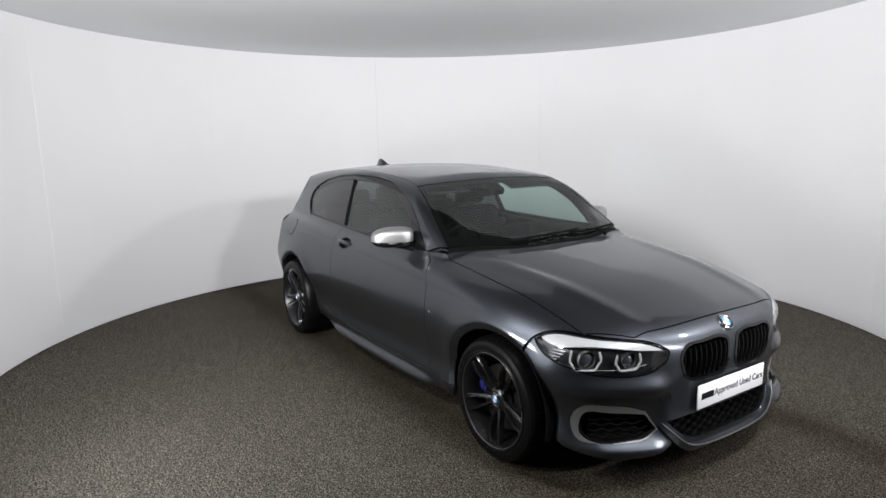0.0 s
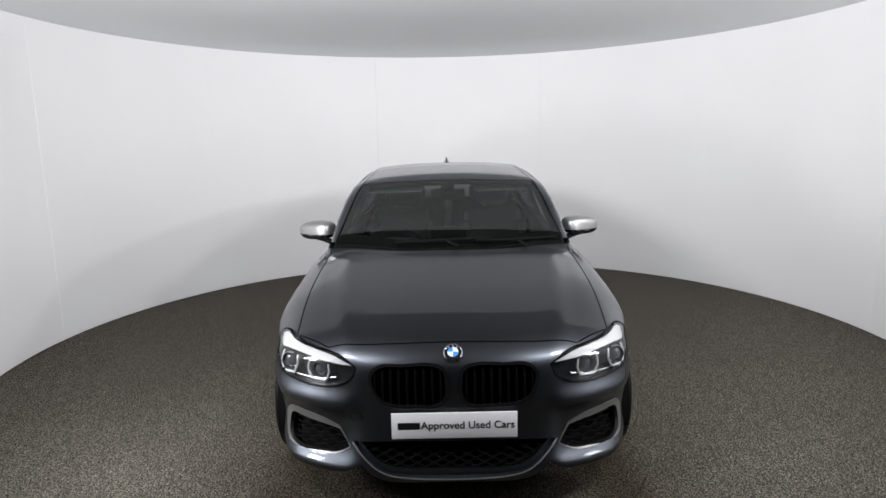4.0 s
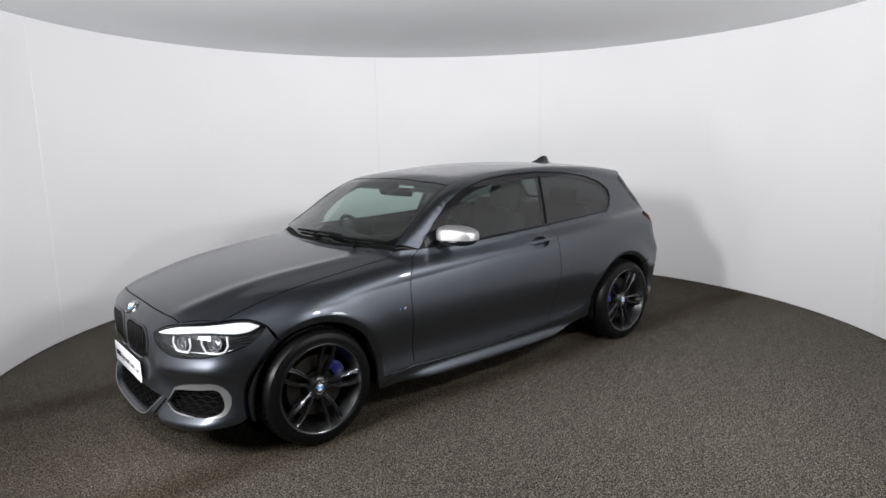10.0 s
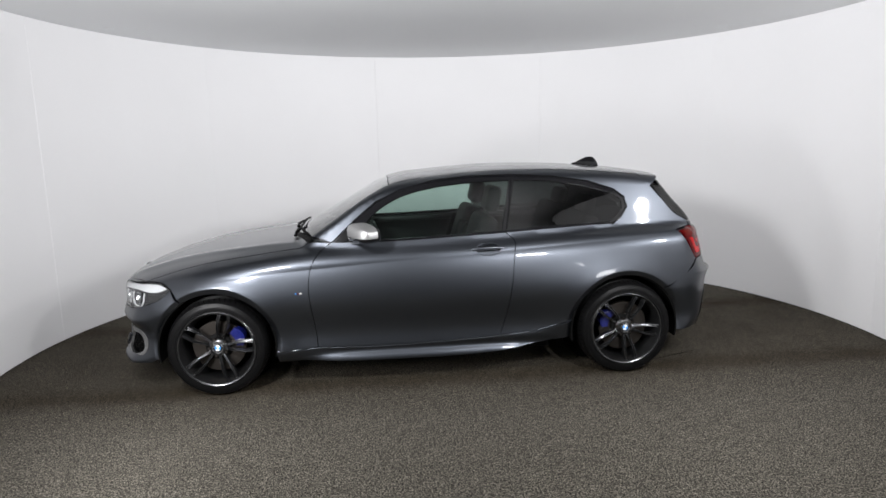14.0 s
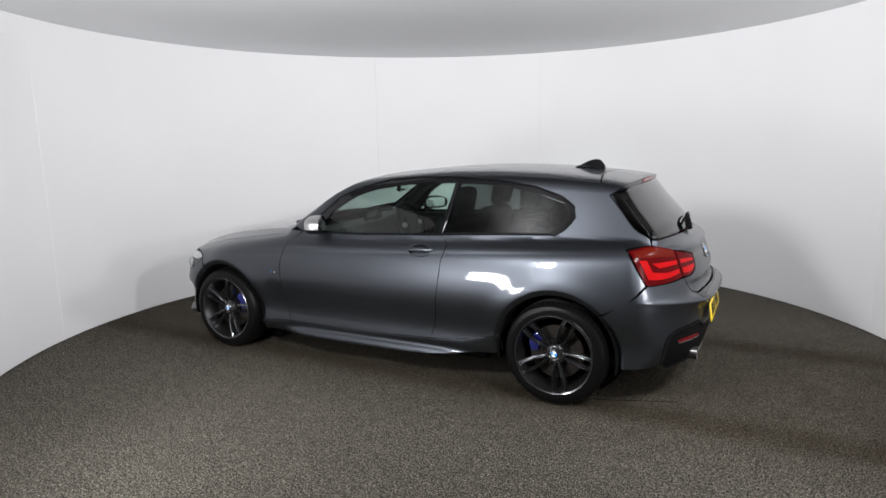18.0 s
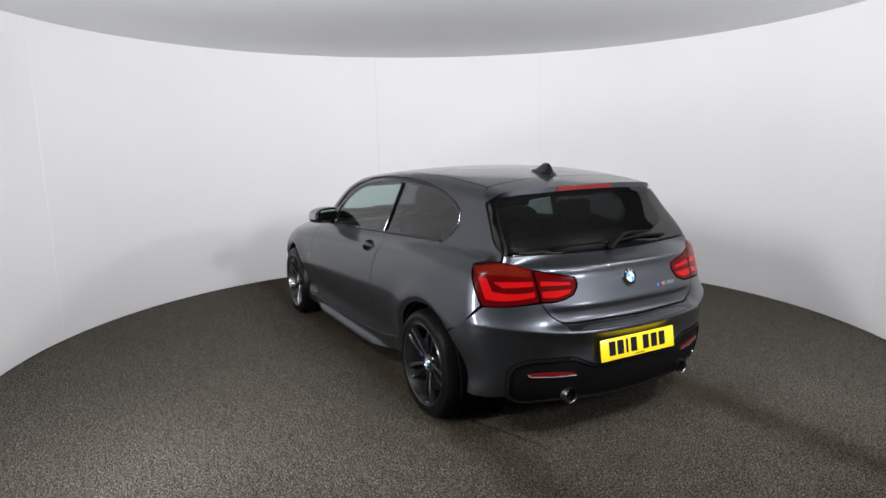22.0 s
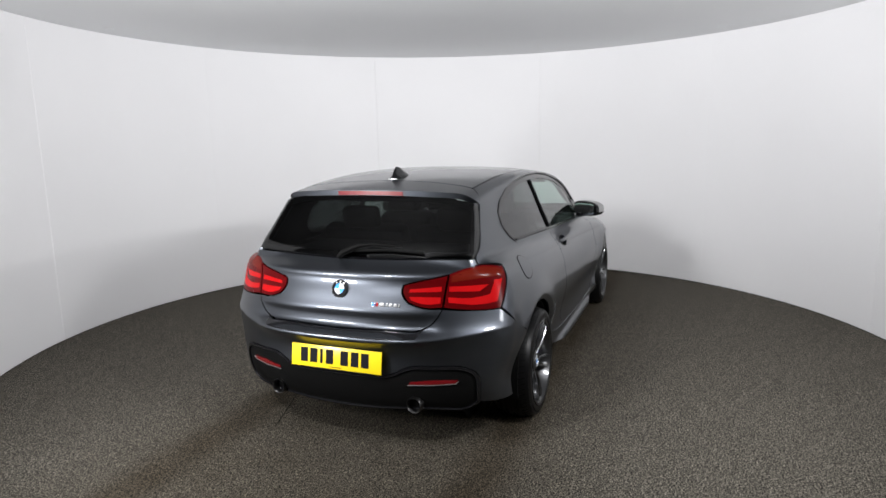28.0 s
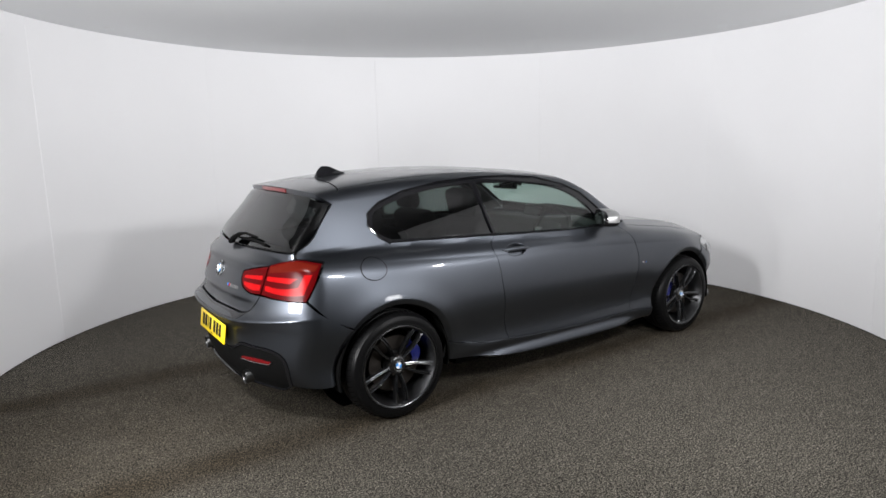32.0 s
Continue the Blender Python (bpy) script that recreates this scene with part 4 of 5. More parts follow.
for right in (False, True):
    k = -1 if right else 1
    head = skin("headlight", "nose", head_out, LAMP_BACK, car, right=right, lift=-0.034, depth=0.02, gap=-0.004, edge=0.01, label="headlight with white brow and two light rings")
    skin("rim_seal", "nose", head_out, GLOSS_BLACK, head, right=right, lift=-0.003, depth=0.034, gap=0.0025, edge=0.008,
         holes=[[(p[0], 0.64 + (p[1] - 0.64) * 0.975, 0.655 + (p[2] - 0.655) * 0.93, *p[3:]) for p in head_out]], label="dark headlight edge")
    brow = [(2.020, 0.430, 0.672, 1), (1.985, 0.485, 0.698), (1.925, 0.575, 0.717), (1.785, 0.712, 0.732), (1.665, 0.780, 0.727), (1.632, 0.800, 0.712, 1), (1.672, 0.790, 0.694), (1.79, 0.726, 0.698),
            (1.925, 0.590, 0.690), (1.985, 0.500, 0.677)]
    skin("brow_light", "nose", brow, LAMP_WHITE, head, right=right, lift=-0.008, depth=0.012, gap=0.0, edge=0.008, spacing=0.02, label="white frosted daytime light strip")
    for u, z, r in ((0.548, 0.632, 0.034), (0.718, 0.643, 0.041)):
        c = on_nose(u, z, -0.032)[0]
        way = Vector((math.cos(0.32), math.sin(0.32), 0.0))
        m = Matrix.Translation(Vector(c)) @ way.to_track_quat("Z", "Y").to_matrix().to_4x4()
        if right:
            m = Matrix.Diagonal((1, -1, 1, 1)) @ m
        bm = bmesh.new()
        bmesh.ops.create_uvsphere(bm, u_segments=24, v_segments=12, radius=r * 0.84, matrix=m @ Matrix.Diagonal((1, 1, 0.5, 1)))
        part("projector_lens", bm, PROJECTOR, head, "dark glass projector lens")
        bm = bmesh.new()
        lathe(bm, [(r * 0.86, 0.0), (r * 0.90, 0.010), (r * 0.98, 0.020), (r * 1.02, 0.012), (r * 0.98, -0.004)], 32, True)
        bmesh.ops.transform(bm, matrix=m @ pose(0, 0, 0, 90), verts=bm.verts)
        part("projector_shroud", bm, LAMP_CHROME, head)
        w, h = r * 2.9, r * 2.6
        pts = np.array(ring_path(u, z + 0.002, w / 1.06, h))
        s = np.linspace(0, len(pts) - 1, 30)
        us, zs = np.interp(s, range(len(pts)), pts[:, 0]), np.interp(s, range(len(pts)), pts[:, 1])
        p = on_nose(us, zs, np.full(len(us), -0.014)) * (1, k, 1)
        bm = bmesh.new()
        tube(bm, [Vector(q) for q in p], 0.0048, 8)
        part("light_ring", bm, LAMP_WHITE, head, "frosted white light ring")
    # ribbed outer reflector and the low chrome fins
    for i in range(4):
        p = on_nose(np.linspace(0.80 + 0.012 * i, 0.86 + 0.008 * i, 6), np.full(6, 0.672 - 0.014 * i), np.full(6, -0.026)) * (1, k, 1)
        bm = bmesh.new()
        tube(bm, [Vector(q) for q in p], 0.0045, 6)
        part("reflector_fin", bm, PIPE, head)
    p = on_nose(np.linspace(0.47, 0.82, 24), 0.588 + 0.02 * np.linspace(-1, 1, 24) ** 2 + 0.006 * np.linspace(0, 1, 24), np.full(24, -0.022)) * (1, k, 1)
    bm = bmesh.new()
    tube(bm, [Vector(q) for q in p], 0.0035, 6)
    part("lower_chrome", bm, LAMP_CHROME, head)
    cover = skin("cover", "nose", head_out, LENS, head, right=right, lift=-0.001, depth=0.004, gap=0.003, edge=0.01, label="clear headlight cover")

# tail: gate, window, spoiler, lights, bumper
gate_half = [(-1.962, 0.0, 0.998), (-1.947, 0.33, 1.002), corner((-1.852, 0.655, 1.006)), corner((-1.855, 0.664, 0.978)), corner((-1.956, 0.553, 0.942)), (-2.030, 0.40, 0.908), corner((-2.046, 0.345, 0.893)),
             (-2.048, 0.335, 0.865), corner((-2.05, 0.368, 0.808)), (-2.035, 0.44, 0.784), corner((-2.008, 0.533, 0.780)), (-2.067, 0.494, 0.703), (-2.090, 0.455, 0.680), (-2.120, 0.36, 0.673), (-2.144, 0.0, 0.670)]
gate = skin("tailgate", "tail", mirrored(gate_half), PAINT, car, spacing=0.014)
glass_half = [(-1.70, 0.0, 1.318), (-1.68, 0.4, 1.306), corner((-1.60, 0.588, 1.262)), (-1.69, 0.629, 1.142), (-1.79, 0.651, 1.042), corner((-1.848, 0.652, 1.012)), (-1.945, 0.33, 1.007), (-1.960, 0.0, 1.003)]
rear_window = skin("rear_window", "tail", mirrored(glass_half), REAR_GLASS, gate, lift=-0.002, depth=0.006, gap=0.004, label="dark-tinted rear window")
skin("window_border", "tail", mirrored(glass_half), GLOSS_BLACK, rear_window, lift=-0.008, depth=0.012, gap=0.002,
     holes=[mirrored([(-1.70, 0.0, 1.282), (-1.67, 0.4, 1.270), corner((-1.62, 0.54, 1.236)), corner((-1.80, 0.592, 1.045)), (-1.93, 0.33, 1.036), (-1.945, 0.0, 1.032)])], label="black printed glass border")
spoiler_half = [tuple(tp(-1.467, 0.0)), tuple(tp(-1.487, 0.3)), corner(tp(-1.53, 0.533)), (-1.553, 0.578, 1.300), corner((-1.588, 0.602, 1.252)), (-1.652, 0.565, 1.290), (-1.69, 0.46, 1.318), (-1.712, 0.25, 1.335),
                (-1.718, 0.0, 1.342)]
spoiler = skin("spoiler", "barrel", mirrored(spoiler_half), PAINT, gate, depth=0.030, form=long_roof, spacing=0.03, edge=0.01)
skin("spoiler_underside", "barrel", mirrored([tuple(tp(-1.53, 0.0)), tuple(tp(-1.54, 0.3)), corner(tp(-1.56, 0.52)), *spoiler_half[4:]]), GLOSS_BLACK, gate, lift=-0.032, depth=0.001, form=long_roof, gap=0.004, label="gloss black underside of the spoiler")
bm = bmesh.new()
us = np.linspace(-0.20, 0.20, 21)
rows = []
for y in us:
    x = -1.7165 + 0.10 * y * y
    z = roof_line(x) - 0.022 * (y / 0.55) ** 2
    rows.append([(x - 0.0035, y, z - 0.005), (x + 0.004, y, z - 0.005), (x + 0.006, y, z - 0.026), (x - 0.0005, y, z - 0.027)])
sweep(bm, rows)
part("brake_light", bm, RED_PLASTIC, spoiler, "red high-level brake light strip")

for right in (False, True):
    k = -1 if right else 1
    for name, out, cx, cz in (("taillight_outer", tail_out, 0.67, 0.865), ("taillight_inner", tail_in, 0.445, 0.85)):
        holder = car if name == "taillight_outer" else gate
        lamp = skin("taillight", "tail", out, RED_DARK, holder, right=right, lift=0.001, depth=0.03, gap=0.002, edge=0.008, spacing=0.025, label="red taillight with bright light bars")
        if name == "taillight_outer":
            bars = [(RED, [(-1.80, 0.770, 0.905, 1), (-1.855, 0.765, 0.800, 1), (-1.90, 0.716, 0.793), (-1.985, 0.556, 0.810, 1), (-1.985, 0.556, 0.835, 1), (-1.92, 0.672, 0.827), (-1.872, 0.735, 0.838, 1),
                           (-1.835, 0.745, 0.905, 1)], "light_bar"),
                    (RED, [(-1.86, 0.720, 0.885, 1), (-1.90, 0.690, 0.855, 1), (-1.978, 0.560, 0.862, 1), (-1.975, 0.560, 0.885, 1)], "light_bar"),
                    (AMBER, [(-1.955, 0.565, 0.935, 1), (-1.86, 0.662, 0.966), (-1.745, 0.745, 0.948, 1), (-1.77, 0.755, 0.922, 1), (-1.86, 0.685, 0.918), (-1.962, 0.565, 0.905, 1)], "indicator")]
        else:
            bars = [(RED, [(-2.005, 0.522, 0.806, 1), (-2.035, 0.44, 0.805), (-2.046, 0.385, 0.822, 1), (-2.045, 0.375, 0.838, 1), (-1.998, 0.522, 0.835, 1)], "light_bar"),
                    (RED, [(-1.99, 0.524, 0.862, 1), (-2.042, 0.372, 0.858, 1), (-2.040, 0.378, 0.872, 1), (-1.985, 0.524, 0.886, 1)], "light_bar")]
        for material, pts, what in bars:
            skin(what, "tail", pts, material, lamp, right=right, lift=0.0025, depth=0.003, gap=0.0, edge=0.008, spacing=0.02)

rear_half = [(-2.144, 0.0, 0.668), (-2.120, 0.36, 0.671), (-2.090, 0.455, 0.678), (-2.067, 0.494, 0.701), corner((-2.008, 0.533, 0.778)), (-1.905, 0.722, 0.763), corner((-1.853, 0.782, 0.763)), (-1.789, 0.839, 0.692),
             corner(sp(-1.597, 0.578)), *arch(-AXLE, 132, 186, 0.368, 9)[1:-1], corner(sp(-1.711, 0.270)), (-1.83, 0.80, 0.272), corner((-1.935, 0.705, 0.285)), (-1.952, 0.712, 0.37), (-1.970, 0.698, 0.45), (-2.005, 0.645, 0.487),
             (-2.07, 0.50, 0.497), (-2.108, 0.375, 0.489), (-2.124, 0.300, 0.452), (-2.132, 0.22, 0.438), (-2.135, 0.0, 0.436)]
fold_y = np.linspace(-0.78, 0.78, 60)
eye, way, far = rays("tail", np.stack([np.arctan2(fold_y, 1.08 - 0.42 * np.abs(fold_y) ** 3), tail_fold(fold_y)], 1))
FOLD = [[tuple(p) for p in surface(eye, way, far)]]
rear_bumper = skin("rear_bumper", "tail", mirrored(rear_half), PAINT, car, spacing=0.018, depth=0.03,
                   along=FOLD + [[p for p in REAR_LIP[0] if p[0] < -1.55], [(p[0], -p[1], p[2]) for p in REAR_LIP[0] if p[0] < -1.55]])
apron_half = [(-2.135, 0.0, 0.434), (-2.132, 0.22, 0.436), (-2.124, 0.300, 0.450), (-2.108, 0.375, 0.487), (-2.07, 0.50, 0.495), (-2.005, 0.645, 0.485), (-1.970, 0.698, 0.448), (-1.952, 0.712, 0.37), corner((-1.935, 0.705, 0.287)),
              (-1.96, 0.66, 0.255), (-2.02, 0.55, 0.252), (-2.06, 0.40, 0.262), (-2.07, 0.25, 0.252), (-2.08, 0.0, 0.24)]
apron = skin("rear_apron", "tail", mirrored(apron_half), BLACK_PLASTIC, car, lift=-0.006, depth=0.04, spacing=0.03, label="black lower apron of the rear bumper")
lip = skin("apron_lip", "tail", mirrored(apron_half), GLOSS_BLACK, apron, lift=0.004, depth=0.02, gap=0.0, edge=0.01,
           holes=[mirrored([(-2.135, 0.0, 0.425), (-2.132, 0.22, 0.427), (-2.124, 0.305, 0.440), (-2.105, 0.378, 0.474), (-2.07, 0.50, 0.481), (-2.010, 0.632, 0.472), (-1.980, 0.682, 0.442), (-1.965, 0.696, 0.37), corner((-1.950, 0.692, 0.290)),
                            (-1.962, 0.655, 0.258), (-2.02, 0.55, 0.256), (-2.06, 0.40, 0.266), (-2.07, 0.25, 0.256), (-2.08, 0.0, 0.244)])], label="gloss black raised lip round the apron")
ledge = skin("loading_ledge", "tail", mirrored([(-2.146, 0.0, 0.664), (-2.12, 0.36, 0.667), (-2.095, 0.45, 0.674), corner((-2.08, 0.475, 0.690)), corner((-2.115, 0.43, 0.648)), (-2.13, 0.36, 0.644), (-2.153, 0.0, 0.640)]), GLOSS_BLACK, rear_bumper,
             lift=0.001, depth=0.004, gap=0.0, edge=0.01, label="dark gloss loading edge")
for right in (False, True):
    k = -1 if right else 1
    skin("reflector", "tail", [(-2.112, 0.385, 0.400, 1), (-2.026, 0.604, 0.404, 1), (-2.021, 0.616, 0.418, 1), (-2.060, 0.52, 0.423), (-2.108, 0.392, 0.413, 1)], RED_PLASTIC, apron, right=right, lift=0.0, depth=0.006, gap=0.0, edge=0.008,
         label="slim red rear reflector")
    edge_uv = unroll("tail", [(-2.112, 0.380, 0.397), (-2.072, 0.49, 0.398), (-2.026, 0.606, 0.402), (-2.019, 0.62, 0.416)])
    eye, way, far = rays("tail", edge_uv)
    q = surface(eye, way, far)
    q = (q + slope(q) * 0.002) * (1, k, 1)
    bm = bmesh.new()
    tube(bm, [Vector(v) for v in q], 0.0018, 6)
    part("reflector_edge", bm, TRIM_SILVER, apron, "thin bright line under the reflector")
    pipe = tagged(new("exhaust"), "bright chrome exhaust tailpipe")
    pipe.parent = car
    bm = bmesh.new()
    lathe(bm, [(0.034, -0.012), (0.038, -0.016), (0.040, -0.012), (0.040, 0.10), (0.032, 0.10), (0.032, -0.006)], 40, True)
    bmesh.ops.transform(bm, matrix=pose(-2.085, k * 0.405, 0.291, 0, 0, -90) @ pose(0, 0, 0), verts=bm.verts)
    part("tailpipe", bm, PIPE, pipe, "chrome tailpipe rim")
    bm = bmesh.new()
    disc(bm, 0.033, 0.004, pose(-2.035, k * 0.405, 0.291, 0, 90))
    part("pipe_bore", bm, DARK, pipe)


# number plates and badges
def plate(x, z, tilt, heading, colour, parent, words):
    ob = tagged(new("number_plate"), words)
    ob.parent = parent
    m = pose(x, 0, z, 0, 0, heading) @ pose(0, 0, 0, 90 - tilt)
    bm = bmesh.new()
    rbox(bm, (0.524, 0.114, 0.006), m, 0.002)
    part("plate_sheet", bm, colour, ob, words)
    return ob, m


front_plate, m = plate(2.078, 0.427, -1, 90, PLATE_WHITE, car, "white dealer show plate with black lettering")
bm = bmesh.new()
rbox(bm, (0.093, 0.030, 0.0006), m @ pose(-0.190, 0, 0.0036), 0)
part("word_bar", bm, INK, front_plate)
bm = text_mesh("Approved Used Cars", 0.0455, 0.0003)
bmesh.ops.transform(bm, matrix=m @ pose(0.056, 0, 0.0036), verts=bm.verts)
part("lettering", bm, INK, front_plate, "black lettering", smooth=False)
rear_plate, m = plate(-2.152, 0.513, 8, -90, PLATE_YELLOW, car, "yellow rear number plate with black characters")
for i, x in enumerate((-0.185, -0.128, -0.082, -0.034, 0.052, 0.112, 0.170)):
    bm = bmesh.new()
    rbox(bm, (0.016 if i == 2 else 0.044, 0.074, 0.0006), m @ pose(x, 0.004, 0.0036), 0)
    part("character_bar", bm, INK, rear_plate)
bm = bmesh.new()
rbox(bm, (0.07, 0.004, 0.0006), m @ pose(0, -0.047, 0.0036), 0)
part("maker_bar", bm, INK, rear_plate)


def emblem(name, m, r, parent, mirror=False):
    """A round badge: bright rim, black ring, blue and white quarters."""
    ob = tagged(new(name), "round blue, white and black badge with a bright rim")
    ob.parent = parent
    ob.matrix_local = m
    def dome(name, r0, r1, a0, a1, lift, material):
        """A piece of the badge's shallow dome between two radii and two angles."""
        bm = bmesh.new()
        n = max(6, int((a1 - a0) / 9))
        rows = []
        for j in range(5):
            q = r0 + (r1 - r0) * j / 4
            rows.append([bm.verts.new((q * math.cos(radians(a0 + (a1 - a0) * i / n)), q * math.sin(radians(a0 + (a1 - a0) * i / n)), r * (0.20 - 0.16 * (q / r) ** 2) + lift)) for i in range(n + 1)])
        for p, q in zip(rows, rows[1:]):
            for i in range(n):
                bm.faces.new((p[i], p[i + 1], q[i + 1], q[i]))
        bmesh.ops.solidify(bm, geom=bm.faces[:], thickness=0.002)
        bmesh.ops.remove_doubles(bm, verts=bm.verts, dist=0.00002)
        part(name, bm, material, ob, sharp=60)

    bm = bmesh.new()
    lathe(bm, [(r * 0.84, r * 0.02), (r * 0.86, r * 0.12), (r * 0.91, r * 0.16), (r * 0.97, r * 0.11), (r, -r * 0.10)], 48)
    bmesh.ops.rotate(bm, cent=(0, 0, 0), matrix=Matrix.Rotation(radians(90), 3, "X"), verts=bm.verts)
    part("badge_rim", bm, CHROME, ob)
    dome("badge_ring", r * 0.57, r * 0.86, 0, 360, 0.0, INK)
    for q in range(4):
        dome("badge_quarter", r * 0.01, r * 0.56, q * 90, q * 90 + 90, 0.0003, LOGO_WHITE if q % 2 == 0 else LOGO_BLUE)
    for a in (125, 90, 55):
        bm = bmesh.new()
        rbox(bm, (r * 0.17, r * 0.20, 0.001), pose(0, 0, 0, 0, 0, a - 90) @ pose(0, r * 0.72, r * 0.117 + 0.0004), 0)
        part("badge_mark", bm, SATIN, ob)
    return ob


emblem("hood_badge", on_form("nose", 0.0, 0.722, 0.004), 0.041, car)
emblem("tailgate_badge", on_form("tail", 0.0, 0.858, 0.004), 0.048, gate)
m = on_form("tail", math.atan2(-0.262, 1.07), 0.796, 0.002)
for i, (dx, w, material) in enumerate(((-0.072, 0.009, LOGO_BLUE), (-0.060, 0.009, BLUE), (-0.048, 0.009, RED), (-0.024, 0.028, TRIM_SILVER), (0.004, 0.009, TRIM_SILVER), (0.024, 0.018, TRIM_SILVER), (0.048, 0.018, TRIM_SILVER), (0.068, 0.006, TRIM_SILVER))):
    bm = bmesh.new()
    rbox(bm, (w, 0.018, 0.003), m @ pose(dx, 0, 0, 0, 0, 0), 0.001)
    part("model_badge_bar", bm, material, gate)
for right in (False, True):
    k = -1 if right else 1
    p = sp(0.815, 0.657)
    for i, material in enumerate((LOGO_BLUE, BLUE, RED_PLASTIC, SATIN)):
        box_part("fender_badge_bar", (0.004 if i < 3 else 0.018, 0.002, 0.011), pose(0.832 - 0.008 * i - (0.008 if i == 3 else 0), k * (p[1] + 0.001), 0.657, 0, 12 * 1), material, fender[right], 0.0006)


# wheels
def wheel_meshes():
    """Meshes of one wheel about the origin, its face towards +y."""
    made = []

    def keep(name, bm, material, label="", sharp=35):
        ob = part(name, bm, material, None, label, sharp=sharp)
        made.append((name, ob.data, label))
        bpy.data.objects.remove(ob)

    bm = bmesh.new()
    lathe(bm, [(0.234, 0.096), (0.240, 0.106), (0.246, 0.1135), (0.250, 0.1140), (0.254, 0.1105), (0.270, 0.1120), (0.284, 0.1095), (0.294, 0.1040), (0.297, 0.1035), (0.299, 0.1000), (0.305, 0.0910), (0.3105, 0.076), (0.3150, 0.060), (0.3175, 0.045), (0.3178, 0.040), (0.3115, 0.038), (0.3115, 0.032),
               (0.3184, 0.030), (0.3186, 0.006), (0.3120, 0.004), (0.3120, -0.004), (0.3186, -0.006), (0.3184, -0.030), (0.3115, -0.032), (0.3115, -0.038), (0.3178, -0.040), (0.3150, -0.06), (0.3105, -0.076),
               (0.300, -0.104), (0.272, -0.1155), (0.240, -0.108), (0.234, -0.096)], 96)
    keep("tyre", bm, RUBBER, "black low-profile tyre")
    bm = bmesh.new()
    for i in range(60):
        for s in (-1, 1):
            rbox(bm, (0.0045, 0.036, 0.0035), pose(0, 0, 0, 0, 6 * i + 3 * (s > 0)) @ pose(0, s * 0.068, 0.3125, s * -20, 0, s * 14), 0)
    keep("tread_cuts", bm, DARK)
    bm = bmesh.new()
    for rr, a0, n in ((0.268, 20, 7), (0.268, 200, 7), (0.282, 110, 9)):
        for i in range(n):
            rbox(bm, (0.011, 0.0012, 0.012), pose(0, 0, 0, 0, a0 + 4.2 * i) @ pose(0, 0.1120 if rr < 0.28 else 0.1098, rr), 0)
    keep("sidewall_marks", bm, BLACK_PLASTIC)
    bm = bmesh.new()
    lathe(bm, [(0.2440, 0.1055), (0.2430, 0.1100), (0.2405, 0.1118), (0.2375, 0.1105), (0.237, 0.107)], 96)
    keep("rim_lip", bm, ALLOY)
    bm = bmesh.new()
    lathe(bm, [(0.236, 0.094), (0.2415, 0.1065), (0.2385, 0.1105), (0.2335, 0.1085), (0.2300, 0.1000), (0.2250, 0.0880), (0.2140, 0.0600), (0.2080, 0.0300), (0.2060, -0.08), (0.236, -0.10)], 96)
    keep("rim_barrel", bm, BARREL)
    for q in range(5):
        for s in (-1, 1):
            bm = bmesh.new()
            rings = []
            for r, off, w, y, t in ((0.036, 0.009, 0.020, 0.066, 0.040), (0.060, 0.0125, 0.017, 0.072, 0.040), (0.095, 0.0210, 0.0155, 0.083, 0.036), (0.135, 0.0290, 0.0160, 0.092, 0.030), (0.175, 0.0325, 0.0175, 0.098, 0.026),
                                    (0.205, 0.0315, 0.0200, 0.100, 0.026), (0.222, 0.0295, 0.0240, 0.100, 0.028), (0.2345, 0.0285, 0.0300, 0.101, 0.030)):
                o = s * off
                # outline of the blade: the outer edge stands proud, the inner side falls away in a hollow
                ring = [(-0.70, -t), (-0.54, -0.010), (-0.42, -0.001), (-0.30, 0.0), (-0.18, -0.006), (0.06, -0.013), (0.24, -0.012), (0.36, -0.003), (0.46, -0.002), (0.56, -0.012), (0.70, -t)]
                rings.append([Vector((r, y + dy, o - s * w * f)) for f, dy in ring])
            sweep(bm, rings)
            bmesh.ops.rotate(bm, cent=(0, 0, 0), matrix=Matrix.Rotation(radians(72 * q), 3, "Y"), verts=bm.verts)
            keep("spoke", bm, ALLOY, sharp=24)
    bm = bmesh.new()
    lathe(bm, [(0.0001, 0.070), (0.034, 0.070), (0.040, 0.074), (0.048, 0.071), (0.060, 0.060), (0.064, 0.046), (0.064, 0.02)], 48)
    keep("hub", bm, BARREL)
    for q in range(5):
        bm = bmesh.new()
        a = radians(72 * q + 36)
        disc(bm, 0.0115, 0.004, pose(0.057 * math.cos(a), 0.0695, -0.057 * math.sin(a), 90), 20)
        keep("bolt_pocket", bm, DARK)
        bm = bmesh.new()
        bmesh.ops.create_cone(bm, cap_ends=True, segments=6, radius1=0.0085, radius2=0.0075, depth=0.008, matrix=pose(0.057 * math.cos(a), 0.0700, -0.057 * math.sin(a), 90))
        keep("wheel_bolt", bm, STEEL)
    bm = bmesh.new()
    lathe(bm, [(0.085, 0.026), (0.165, 0.026), (0.167, 0.022), (0.167, 0.000), (0.165, -0.004), (0.085, -0.004)], 64, True)
    keep("brake_disc", bm, STEEL, "steel brake disc")
    bm = bmesh.new()
    lathe(bm, [(0.0001, 0.048), (0.070, 0.048), (0.084, 0.040), (0.087, 0.0)], 48)
    keep("disc_hat", bm, BLACK_PLASTIC)
    return made


WHEEL = wheel_meshes()


